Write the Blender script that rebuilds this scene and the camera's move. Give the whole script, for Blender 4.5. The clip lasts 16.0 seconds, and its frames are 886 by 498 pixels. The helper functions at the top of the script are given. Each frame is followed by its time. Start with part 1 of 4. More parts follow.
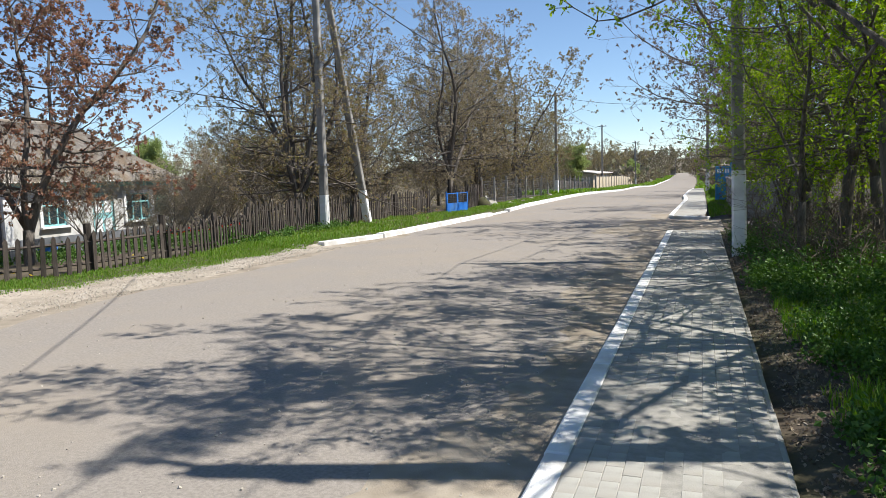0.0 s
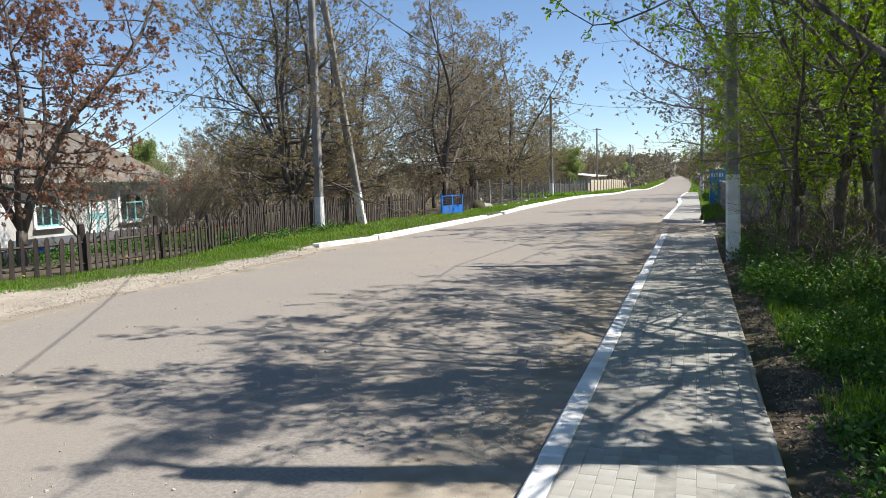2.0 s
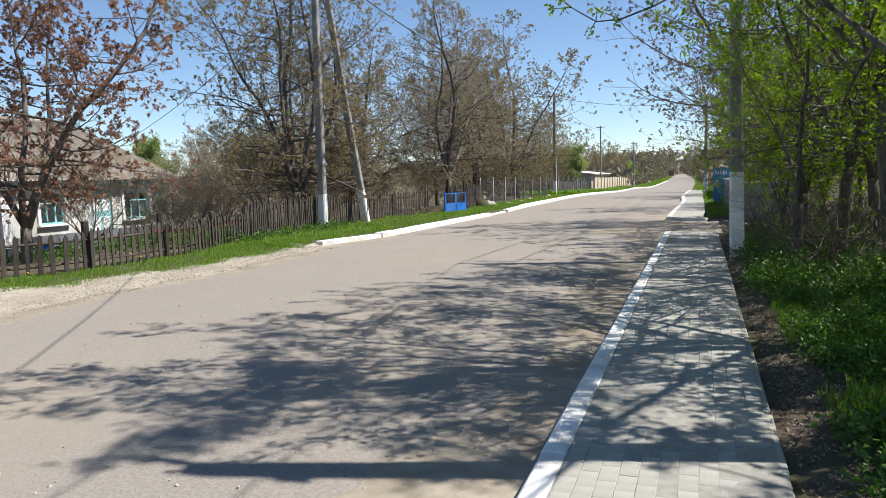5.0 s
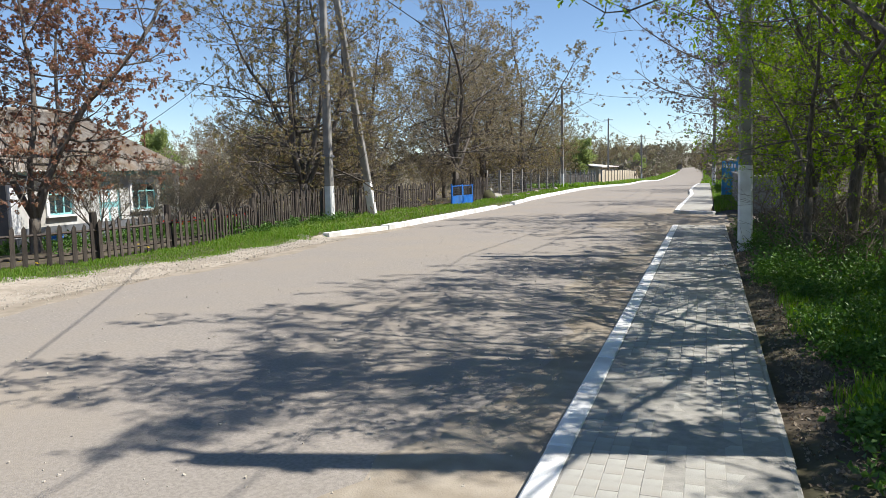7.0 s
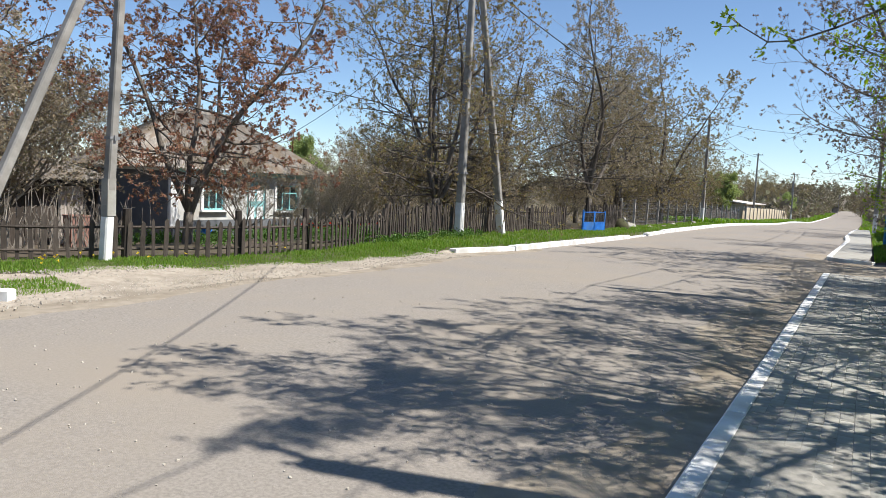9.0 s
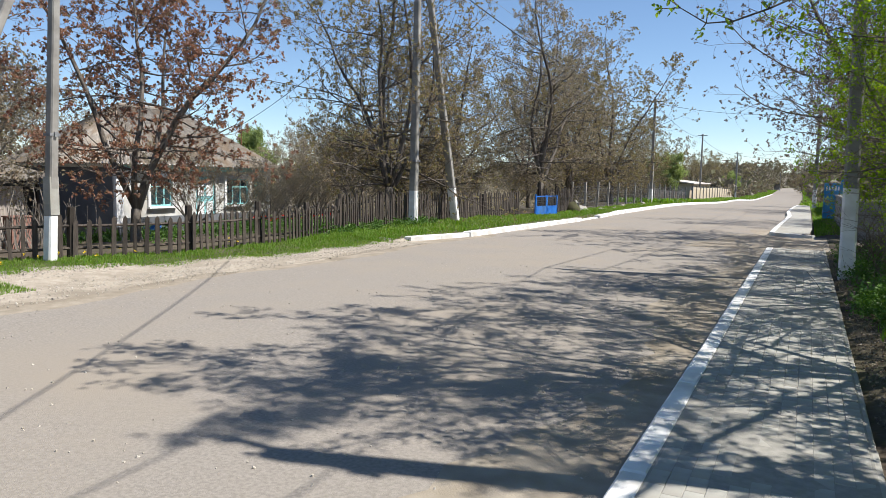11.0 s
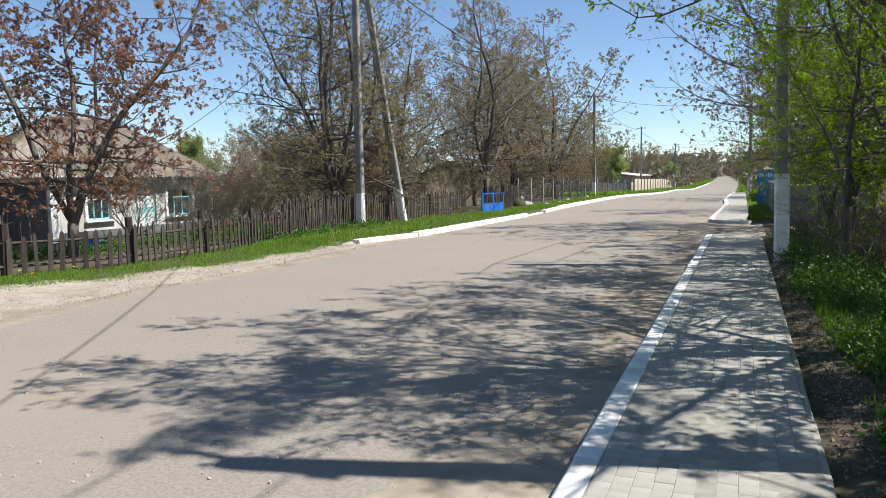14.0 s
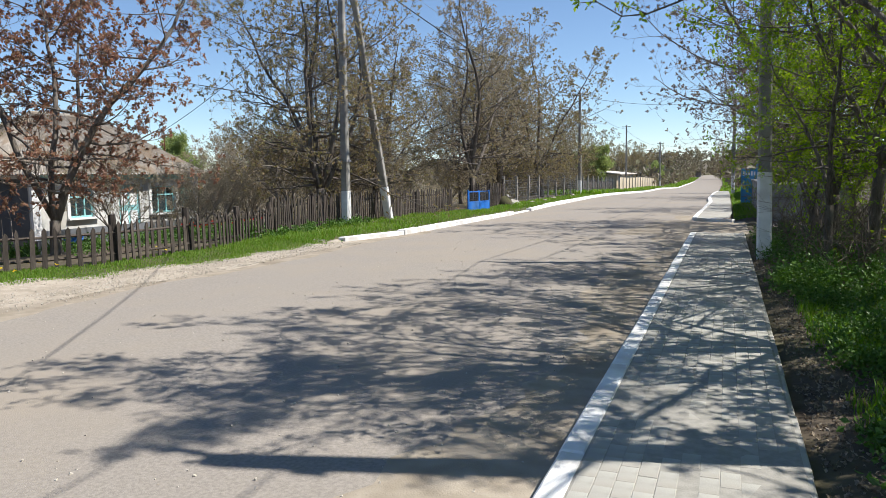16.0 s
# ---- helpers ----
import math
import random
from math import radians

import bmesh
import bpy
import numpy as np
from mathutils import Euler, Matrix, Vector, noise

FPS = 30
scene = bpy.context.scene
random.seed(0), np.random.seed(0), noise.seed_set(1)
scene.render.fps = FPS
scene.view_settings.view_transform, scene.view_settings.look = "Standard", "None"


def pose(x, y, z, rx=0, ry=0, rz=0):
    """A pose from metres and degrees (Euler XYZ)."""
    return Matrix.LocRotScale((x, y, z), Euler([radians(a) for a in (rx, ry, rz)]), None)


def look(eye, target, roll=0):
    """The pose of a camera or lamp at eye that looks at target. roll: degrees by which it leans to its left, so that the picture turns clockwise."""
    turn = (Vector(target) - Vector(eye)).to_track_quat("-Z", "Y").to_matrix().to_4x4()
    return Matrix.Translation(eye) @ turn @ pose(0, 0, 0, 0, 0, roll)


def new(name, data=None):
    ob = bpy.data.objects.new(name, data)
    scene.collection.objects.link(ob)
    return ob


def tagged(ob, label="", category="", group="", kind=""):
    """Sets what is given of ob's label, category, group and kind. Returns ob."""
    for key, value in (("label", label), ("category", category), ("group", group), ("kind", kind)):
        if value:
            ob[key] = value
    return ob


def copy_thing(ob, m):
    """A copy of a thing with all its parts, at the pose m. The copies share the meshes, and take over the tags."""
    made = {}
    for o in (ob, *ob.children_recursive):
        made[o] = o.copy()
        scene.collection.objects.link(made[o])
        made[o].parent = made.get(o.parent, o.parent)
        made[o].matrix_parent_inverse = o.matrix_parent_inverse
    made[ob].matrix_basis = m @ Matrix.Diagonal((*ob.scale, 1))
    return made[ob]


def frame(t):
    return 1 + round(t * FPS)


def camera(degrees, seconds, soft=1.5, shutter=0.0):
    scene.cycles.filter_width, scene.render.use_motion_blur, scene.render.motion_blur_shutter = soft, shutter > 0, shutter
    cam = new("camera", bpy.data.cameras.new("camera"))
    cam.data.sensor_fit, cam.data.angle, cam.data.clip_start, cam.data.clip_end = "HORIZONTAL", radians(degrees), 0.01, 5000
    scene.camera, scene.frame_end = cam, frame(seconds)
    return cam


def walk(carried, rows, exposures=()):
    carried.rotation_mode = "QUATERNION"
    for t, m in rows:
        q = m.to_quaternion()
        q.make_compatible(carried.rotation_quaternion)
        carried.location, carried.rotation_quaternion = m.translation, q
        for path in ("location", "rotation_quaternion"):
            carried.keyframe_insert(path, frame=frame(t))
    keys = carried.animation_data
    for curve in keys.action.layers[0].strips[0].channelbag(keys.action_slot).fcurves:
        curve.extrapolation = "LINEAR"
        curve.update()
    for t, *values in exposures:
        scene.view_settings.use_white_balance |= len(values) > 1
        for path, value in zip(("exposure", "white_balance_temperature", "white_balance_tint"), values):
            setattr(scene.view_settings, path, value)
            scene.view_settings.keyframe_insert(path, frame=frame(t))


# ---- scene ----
cam = camera(64.0, 16.0, soft=0.6)
PATH = [
    (0.0, pose(0.0, 0.0, 1.72, 84.19, 1.79, 19.91)),
    (0.5, pose(-0.002, 0.005, 1.714, 83.88, 1.52, 19.69)),
    (1.0, pose(-0.003, 0.005, 1.721, 83.63, 1.62, 19.56)),
    (1.5, pose(-0.002, 0.004, 1.722, 83.8, 1.52, 19.4)),
    (2.0, pose(-0.002, -0.005, 1.722, 84.37, 1.49, 19.51)),
    (2.5, pose(0.002, -0.016, 1.718, 84.49, 1.4, 19.45)),
    (3.0, pose(0.002, 0.001, 1.718, 83.49, 1.15, 19.33)),
    (3.5, pose(0.0, -0.004, 1.715, 83.8, 1.39, 19.51)),
    (4.0, pose(0.005, -0.007, 1.716, 84.14, 1.61, 19.41)),
    (6.5, pose(-0.002, 0.001, 1.712, 84.13, 1.22, 20.4)),
    (7.0, pose(-0.003, 0.001, 1.712, 83.6, 1.26, 20.34)),
    (7.5, pose(-0.012, 0.049, 1.727, 84.59, -1.11, 23.54)),
    (8.0, pose(-0.1, 0.085, 1.744, 87.29, -2.94, 30.01)),
    (8.5, pose(-0.041, 0.111, 1.735, 84.96, -2.23, 30.92)),
    (9.0, pose(-0.038, 0.108, 1.732, 85.01, -2.91, 30.97)),
    (9.2, pose(-0.037, 0.105, 1.73, 85.03, -2.88, 30.37)),
    (11.3, pose(-0.015, 0.063, 1.712, 84.24, -0.95, 26.38)),
    (11.5, pose(-0.015, 0.063, 1.712, 84.47, -0.72, 25.73)),
    (12.0, pose(-0.001, 0.071, 1.708, 84.03, 0.57, 24.58)),
    (12.5, pose(-0.002, 0.052, 1.704, 84.16, 0.73, 23.59)),
    (13.0, pose(-0.001, 0.041, 1.701, 84.23, 1.32, 23.49)),
    (13.5, pose(-0.003, 0.038, 1.698, 84.07, 1.37, 23.25)),
    (14.0, pose(0.004, 0.04, 1.7, 84.28, 1.01, 22.84)),
    (14.5, pose(-0.0, 0.042, 1.7, 84.33, 0.99, 22.55)),
    (15.0, pose(0.004, 0.034, 1.698, 84.47, 1.03, 22.24)),
    (15.5, pose(0.013, 0.03, 1.697, 84.37, 0.55, 21.56)),
    (16.0, pose(0.011, 0.027, 1.693, 84.11, 0.89, 21.72)),
]
walk(cam, PATH, [(0.0, 0.64, 6300, 9), (16.0, 0.64, 6300, 9)])

# ---- light ----
SUN_EL, SUN_AZ = radians(55), radians(17)      # azimuth from +x towards +y
sun_way = Vector((math.cos(SUN_EL) * math.cos(SUN_AZ), math.cos(SUN_EL) * math.sin(SUN_AZ), math.sin(SUN_EL)))
world = bpy.data.worlds.new("sky")
scene.world = world
world.use_nodes = True
wn = world.node_tree.nodes
sky = wn.new("ShaderNodeTexSky")
sky.sky_type, sky.sun_disc = "NISHITA", False
sky.sun_elevation, sky.sun_rotation = SUN_EL, radians(73)
sky.air_density, sky.dust_density, sky.ozone_density = 0.8, 0.0, 2.8
world.node_tree.links.new(sky.outputs[0], wn["Background"].inputs[0])
wn["Background"].inputs[1].default_value = 0.097
sun = new("sun", bpy.data.lights.new("sun", "SUN"))
sun.data.energy, sun.data.angle, sun.data.color = 5.0, radians(0.55), (1.0, 0.935, 0.84)
sun.matrix_basis = look((0, 0, 30), Vector((0, 0, 30)) - sun_way)


# ---- materials ----
def noise_mat(name, a, b, scale=4.0, rough=0.85, bump=0.3, fine=60.0, c=None, cscale=0.6, metal=0.0, rand=0.0, stretch=(1, 1, 1), spec=0.3, dist=0.01):
    """Two colours mixed by noise at one size, a third at a larger one, fine relief, and a shift for each object."""
    m = bpy.data.materials.new(name)
    m.use_nodes = True
    n, l = m.node_tree.nodes, m.node_tree.links
    p = n["Principled BSDF"]
    p.inputs["Roughness"].default_value, p.inputs["Metallic"].default_value = rough, metal
    p.inputs["Specular IOR Level"].default_value = spec
    co = n.new("ShaderNodeTexCoord")
    mp = n.new("ShaderNodeMapping")
    mp.inputs["Scale"].default_value = stretch
    l.new(co.outputs["Object"], mp.inputs[0])
    t1 = n.new("ShaderNodeTexNoise")
    t1.inputs["Scale"].default_value, t1.inputs["Detail"].default_value = scale, 6
    l.new(mp.outputs[0], t1.inputs["Vector"])
    r1 = n.new("ShaderNodeValToRGB")
    r1.color_ramp.elements[0].position, r1.color_ramp.elements[1].position = 0.35, 0.65
    r1.color_ramp.elements[0].color, r1.color_ramp.elements[1].color = (*a, 1), (*b, 1)
    l.new(t1.outputs[0], r1.inputs[0])
    last = r1.outputs[0]
    if c:
        t2 = n.new("ShaderNodeTexNoise")
        t2.inputs["Scale"].default_value, t2.inputs["Detail"].default_value = cscale, 4
        l.new(mp.outputs[0], t2.inputs["Vector"])
        r2 = n.new("ShaderNodeValToRGB")
        r2.color_ramp.elements[0].position, r2.color_ramp.elements[1].position = 0.45, 0.68
        l.new(t2.outputs[0], r2.inputs[0])
        mx = n.new("ShaderNodeMixRGB")
        l.new(r2.outputs[0], mx.inputs[0])
        l.new(last, mx.inputs[1])
        mx.inputs[2].default_value = (*c, 1)
        last = mx.outputs[0]
    if rand:
        oi = n.new("ShaderNodeObjectInfo")
        mr = n.new("ShaderNodeMapRange")
        mr.inputs["To Min"].default_value, mr.inputs["To Max"].default_value = 1 - rand, 1 + rand
        l.new(oi.outputs["Random"], mr.inputs[0])
        hs = n.new("ShaderNodeHueSaturation")
        l.new(mr.outputs[0], hs.inputs["Value"])
        l.new(last, hs.inputs["Color"])
        last = hs.outputs[0]
    l.new(last, p.inputs["Base Color"])
    if bump:
        t3 = n.new("ShaderNodeTexNoise")
        t3.inputs["Scale"].default_value, t3.inputs["Detail"].default_value = fine, 5
        l.new(mp.outputs[0], t3.inputs["Vector"])
        bu = n.new("ShaderNodeBump")
        bu.inputs["Strength"].default_value, bu.inputs["Distance"].default_value = bump, dist
        l.new(t3.outputs[0], bu.inputs["Height"])
        l.new(bu.outputs[0], p.inputs["Normal"])
    return m


def leaf_mat(name, cols, through_=0.4, rough=0.5, glow=1.3):
    """Leaves: a colour for each leaf out of a ramp, light passes through."""
    m = bpy.data.materials.new(name)
    m.use_nodes = True
    n, l = m.node_tree.nodes, m.node_tree.links
    p = n["Principled BSDF"]
    p.inputs["Roughness"].default_value = rough
    p.inputs["Specular IOR Level"].default_value = 0.35
    g = n.new("ShaderNodeNewGeometry")
    r = n.new("ShaderNodeValToRGB")
    e = r.color_ramp.elements
    e[0].color, e[1].color = (*cols[0], 1), (*cols[-1], 1)
    for i, c in enumerate(cols[1:-1]):
        k = e.new((i + 1) / (len(cols) - 1))
        k.color = (*c, 1)
    l.new(g.outputs["Random Per Island"], r.inputs[0])
    l.new(r.outputs[0], p.inputs["Base Color"])
    tr = n.new("ShaderNodeBsdfTranslucent")
    hs = n.new("ShaderNodeHueSaturation")
    hs.inputs["Saturation"].default_value, hs.inputs["Value"].default_value = 1.15, glow
    l.new(r.outputs[0], hs.inputs["Color"])
    l.new(hs.outputs[0], tr.inputs[0])
    mx = n.new("ShaderNodeMixShader")
    mx.inputs[0].default_value = through_
    l.new(p.outputs[0], mx.inputs[1])
    l.new(tr.outputs[0], mx.inputs[2])
    l.new(mx.outputs[0], n["Material Output"].inputs[0])
    return m


ASPHALT = noise_mat("dusty asphalt", (0.222, 0.198, 0.173), (0.295, 0.265, 0.232), 38, 0.92, 0.5, 120, (0.28, 0.243, 0.20), 0.45)
SOIL = noise_mat("garden soil", (0.06, 0.047, 0.034), (0.115, 0.09, 0.066), 3, 0.95, 0.8, 25, (0.075, 0.075, 0.035), 0.4)
SAND = noise_mat("roadside dust", (0.26, 0.22, 0.17), (0.34, 0.295, 0.235), 5, 0.95, 0.5, 90, (0.21, 0.175, 0.13), 1.3)
GRAVEL = noise_mat("pale gravel", (0.32, 0.275, 0.22), (0.41, 0.36, 0.295), 9, 0.95, 0.8, 60, (0.24, 0.205, 0.16), 1.0)
STONE = noise_mat("gravel stone", (0.35, 0.31, 0.26), (0.46, 0.42, 0.36), 12, 0.9, 0.3, 70)
CEMENT = noise_mat("grey paver", (0.32, 0.31, 0.28), (0.385, 0.375, 0.34), 9, 0.9, 0.35, 220, (0.30, 0.28, 0.245), 2.2, rand=0.03)
JOINT = noise_mat("joint sand", (0.25, 0.24, 0.215), (0.31, 0.295, 0.265), 20, 0.95, 0.4, 90)
LIME = noise_mat("whitewashed kerb", (0.70, 0.70, 0.69), (0.82, 0.82, 0.81), 6, 0.85, 0.4, 90, (0.55, 0.53, 0.50), 2.0, rand=0.05)
CONCRETE = noise_mat("weathered concrete", (0.24, 0.225, 0.205), (0.33, 0.315, 0.29), 4, 0.9, 0.4, 70, (0.18, 0.17, 0.155), 1.2)
WOOD = noise_mat("weathered picket wood", (0.04, 0.032, 0.027), (0.10, 0.082, 0.068), 6, 0.85, 0.6, 40, (0.06, 0.048, 0.04), 1.5, rand=0.4, stretch=(6, 6, 0.7))
BARK = noise_mat("bark", (0.085, 0.072, 0.06), (0.17, 0.145, 0.122), 8, 0.9, 0.9, 30, (0.20, 0.175, 0.15), 1.4, stretch=(3, 3, 0.6), dist=0.03)
BRUSH = noise_mat("brown dry stem", (0.10, 0.078, 0.06), (0.20, 0.16, 0.125), 8, 0.9, 0.0)
TWIG = noise_mat("grey twig", (0.18, 0.155, 0.13), (0.30, 0.265, 0.225), 8, 0.9, 0.0)
RED_LEAF = leaf_mat("bronze young leaf", [(0.25, 0.125, 0.09), (0.34, 0.175, 0.115), (0.33, 0.22, 0.15), (0.21, 0.115, 0.09), (0.26, 0.20, 0.11)], 0.5)
OLIVE_LEAF = leaf_mat("olive young leaf", [(0.21, 0.17, 0.085), (0.28, 0.23, 0.12), (0.29, 0.20, 0.12), (0.20, 0.20, 0.065), (0.33, 0.28, 0.18)], 0.45)
DRAB_LEAF = leaf_mat("brownish bud leaf", [(0.25, 0.205, 0.145), (0.32, 0.265, 0.175), (0.35, 0.30, 0.235), (0.24, 0.22, 0.115)], 0.5)
PURPLE_LEAF = leaf_mat("purplish young leaf", [(0.16, 0.11, 0.10), (0.20, 0.15, 0.12), (0.17, 0.15, 0.08), (0.13, 0.10, 0.09)])
FAR_LEAF = leaf_mat("far brown wood", [(0.14, 0.12, 0.085), (0.19, 0.16, 0.115), (0.16, 0.16, 0.085)], 0.35)
LITTER = leaf_mat("dry leaf litter", [(0.14, 0.10, 0.065), (0.22, 0.17, 0.12), (0.28, 0.23, 0.17), (0.09, 0.07, 0.05)], 0.1)
GREEN_LEAF = leaf_mat("fresh green leaf", [(0.10, 0.17, 0.02), (0.17, 0.26, 0.03), (0.26, 0.34, 0.05), (0.12, 0.20, 0.025), (0.30, 0.37, 0.06)], 0.6, glow=1.7)
PALE_LEAF = leaf_mat("light green leaf", [(0.26, 0.31, 0.12), (0.31, 0.36, 0.15), (0.28, 0.34, 0.11)], 0.5)
GRASS_M = leaf_mat("grass blade", [(0.09, 0.19, 0.02), (0.14, 0.27, 0.03), (0.19, 0.31, 0.04), (0.21, 0.25, 0.07)], 0.45)
SPRIG_LEAF = leaf_mat("pale unfolding leaf", [(0.20, 0.30, 0.05), (0.28, 0.38, 0.07), (0.16, 0.26, 0.05)], 0.55)
HERB = leaf_mat("broad weed leaf", [(0.045, 0.105, 0.018), (0.075, 0.155, 0.025), (0.115, 0.21, 0.035), (0.06, 0.12, 0.03)], 0.28)
SLATE = noise_mat("asbestos roof sheet", (0.20, 0.18, 0.16), (0.34, 0.31, 0.27), 5.5, 0.95, 0.5, 50, (0.22, 0.165, 0.115), 1.6)
PLASTER = noise_mat("whitewashed plaster", (0.52, 0.52, 0.50), (0.66, 0.66, 0.64), 2.5, 0.9, 0.3, 40, (0.42, 0.40, 0.36), 0.8)
GREYWALL = noise_mat("dark grey-blue wall", (0.13, 0.14, 0.155), (0.17, 0.18, 0.20), 2.0, 0.9, 0.3, 40, (0.11, 0.12, 0.13), 0.7)
TEAL = noise_mat("turquoise paint", (0.22, 0.50, 0.52), (0.30, 0.58, 0.60), 6, 0.6, 0.1, 60)
DARKGREEN = noise_mat("dark green boards", (0.03, 0.08, 0.07), (0.05, 0.12, 0.10), 6, 0.7, 0.2, 60)
BLUE = noise_mat("blue enamel paint", (0.02, 0.14, 0.52), (0.03, 0.19, 0.62), 5, 0.5, 0.1, 60, (0.06, 0.16, 0.40), 2.0)
SKYBLUE = noise_mat("light blue gate paint", (0.05, 0.25, 0.50), (0.08, 0.32, 0.60), 4, 0.5, 0.1, 60)
WHITE = noise_mat("white paint", (0.74, 0.74, 0.74), (0.82, 0.82, 0.82), 8, 0.6, 0.1, 80)
DARKSTEEL = noise_mat("dark mesh steel", (0.03, 0.03, 0.032), (0.06, 0.06, 0.062), 20, 0.6, 0.1, 60, metal=0.4)
CABLE = noise_mat("black cable", (0.02, 0.02, 0.02), (0.035, 0.035, 0.035), 20, 0.6, 0.0)
WIREM = noise_mat("galvanised wire", (0.22, 0.22, 0.23), (0.32, 0.32, 0.33), 20, 0.6, 0.0, metal=0.5)
BEIGE = noise_mat("beige fence panel", (0.50, 0.42, 0.30), (0.60, 0.52, 0.39), 3, 0.85, 0.2, 50, (0.42, 0.35, 0.26), 0.8)
GREYBLOCK = noise_mat("grey block wall", (0.26, 0.25, 0.25), (0.34, 0.33, 0.325), 3, 0.9, 0.4, 60, (0.21, 0.205, 0.20), 0.9)
RUST = noise_mat("rusty iron", (0.12, 0.05, 0.025), (0.20, 0.09, 0.045), 9, 0.85, 0.4, 60)
BRICKRED = noise_mat("dull reddish paint", (0.22, 0.12, 0.095), (0.30, 0.17, 0.135), 4, 0.85, 0.2, 50)
FLOWER = leaf_mat("red tulip petal", [(0.60, 0.03, 0.02), (0.75, 0.06, 0.03), (0.55, 0.02, 0.02)], 0.3)
YELLOW = leaf_mat("dandelion petal", [(0.75, 0.55, 0.02), (0.80, 0.62, 0.04)], 0.2)
HILL = noise_mat("far wooded hill", (0.10, 0.085, 0.065), (0.15, 0.125, 0.09), 0.25, 0.95, 0.8, 0.5, (0.12, 0.13, 0.06), 0.03, dist=1.5)
PALEROOF = noise_mat("pale roof sheet", (0.50, 0.45, 0.41), (0.60, 0.55, 0.50), 1.5, 0.85, 0.2, 20)
GLASS = bpy.data.materials.new("window glass")
GLASS.use_nodes = True
GLASS.node_tree.nodes["Principled BSDF"].inputs["Base Color"].default_value = (0.03, 0.045, 0.05, 1)
GLASS.node_tree.nodes["Principled BSDF"].inputs["Roughness"].default_value = 0.06


# ---- building helpers ----
class Shape:
    """Collects vertices and faces for one mesh."""

    def __init__(self):
        self.v, self.f = [], []

    def add(self, verts, faces):
        k = len(self.v)
        self.v.extend(verts)
        self.f.extend([tuple(i + k for i in q) for q in faces])
        return self

    def box(self, x, y, z, sx, sy, sz, m=None, ch=0.0):
        """A box of the given sizes with its centre there; ch cuts the top edges."""
        hx, hy, hz = sx / 2, sy / 2, sz / 2
        if ch:
            vs = [(-hx, -hy, -hz), (hx, -hy, -hz), (hx, hy, -hz), (-hx, hy, -hz),
                  (-hx, -hy, hz - ch), (hx, -hy, hz - ch), (hx, hy, hz - ch), (-hx, hy, hz - ch),
                  (-hx + ch, -hy + ch, hz), (hx - ch, -hy + ch, hz), (hx - ch, hy - ch, hz), (-hx + ch, hy - ch, hz)]
            fs = [(3, 2, 1, 0), (0, 1, 5, 4), (1, 2, 6, 5), (2, 3, 7, 6), (3, 0, 4, 7),
                  (4, 5, 9, 8), (5, 6, 10, 9), (6, 7, 11, 10), (7, 4, 8, 11), (8, 9, 10, 11)]
        else:
            vs = [(-hx, -hy, -hz), (hx, -hy, -hz), (hx, hy, -hz), (-hx, hy, -hz), (-hx, -hy, hz), (hx, -hy, hz), (hx, hy, hz), (-hx, hy, hz)]
            fs = [(3, 2, 1, 0), (4, 5, 6, 7), (0, 1, 5, 4), (1, 2, 6, 5), (2, 3, 7, 6), (3, 0, 4, 7)]
        if m is not None:
            vs = [tuple(m @ Vector(q)) for q in vs]
        return self.add([(q[0] + x, q[1] + y, q[2] + z) for q in vs], fs)

    def tube(self, pts, rad, n=6):
        """A round tapered rod along the points."""
        rings = []
        ref = Vector((0.3, 0.2, 1)) if abs((Vector(pts[-1]) - Vector(pts[0])).normalized().z) < 0.9 else Vector((1, 0.1, 0))
        for i, q in enumerate(pts):
            a, b = Vector(pts[max(i - 1, 0)]), Vector(pts[min(i + 1, len(pts) - 1)])
            d = (b - a).normalized()
            u = d.cross(ref).normalized()
            w = d.cross(u)
            r = rad[i]
            for k in range(n):
                t = 2 * math.pi * k / n
                c, s = r * math.cos(t), r * math.sin(t)
                rings.append((q[0] + u.x * c + w.x * s, q[1] + u.y * c + w.y * s, q[2] + u.z * c + w.z * s))
        fs = []
        for i in range(len(pts) - 1):
            for k in range(n):
                a, b = i * n + k, i * n + (k + 1) % n
                fs.append((a, a + n, b + n, b))
        fs.append(tuple(range(n)))
        fs.append(tuple((len(pts) - 1) * n + k for k in reversed(range(n))))
        return self.add(rings, fs)

    def mesh(self, name, smooth=False):
        me = bpy.data.meshes.new(name)
        me.from_pydata(self.v, [], self.f)
        if smooth:
            me.polygons.foreach_set("use_smooth", [True] * len(me.polygons))
        me.update()
        return me


def thing(name, label, category, m=None, group="", kind=""):
    """A top-level Empty at the base of a thing."""
    ob = tagged(new(name), label, category, group, kind)
    if m is not None:
        ob.matrix_basis = m
    return ob


def part(name, shape, material, parent, label="", smooth=False, kind=""):
    """One mesh object under a thing or a part."""
    me = shape if isinstance(shape, bpy.types.Mesh) else shape.mesh(name, smooth)
    if not me.materials:
        me.materials.append(material)
    ob = new(name, me)
    ob.parent = parent
    return tagged(ob, label, "", "", kind)


def solid(name, shape, material, label, category, kind="", group="", smooth=False):
    """One top-level mesh."""
    me = shape.mesh(name, smooth)
    me.materials.append(material)
    return tagged(new(name, me), label, category, group, kind)


# ---- lie of the land ----
def smooth_step(a, b, x):
    t = min(max((x - a) / (b - a), 0), 1)
    return t * t * (3 - 2 * t)


def mix_table(tab, y):
    for (a, p), (b, q) in zip(tab, tab[1:]):
        if y <= b:
            return p + (q - p) * smooth_step(a, b, max(y, a))
    return tab[-1][1]


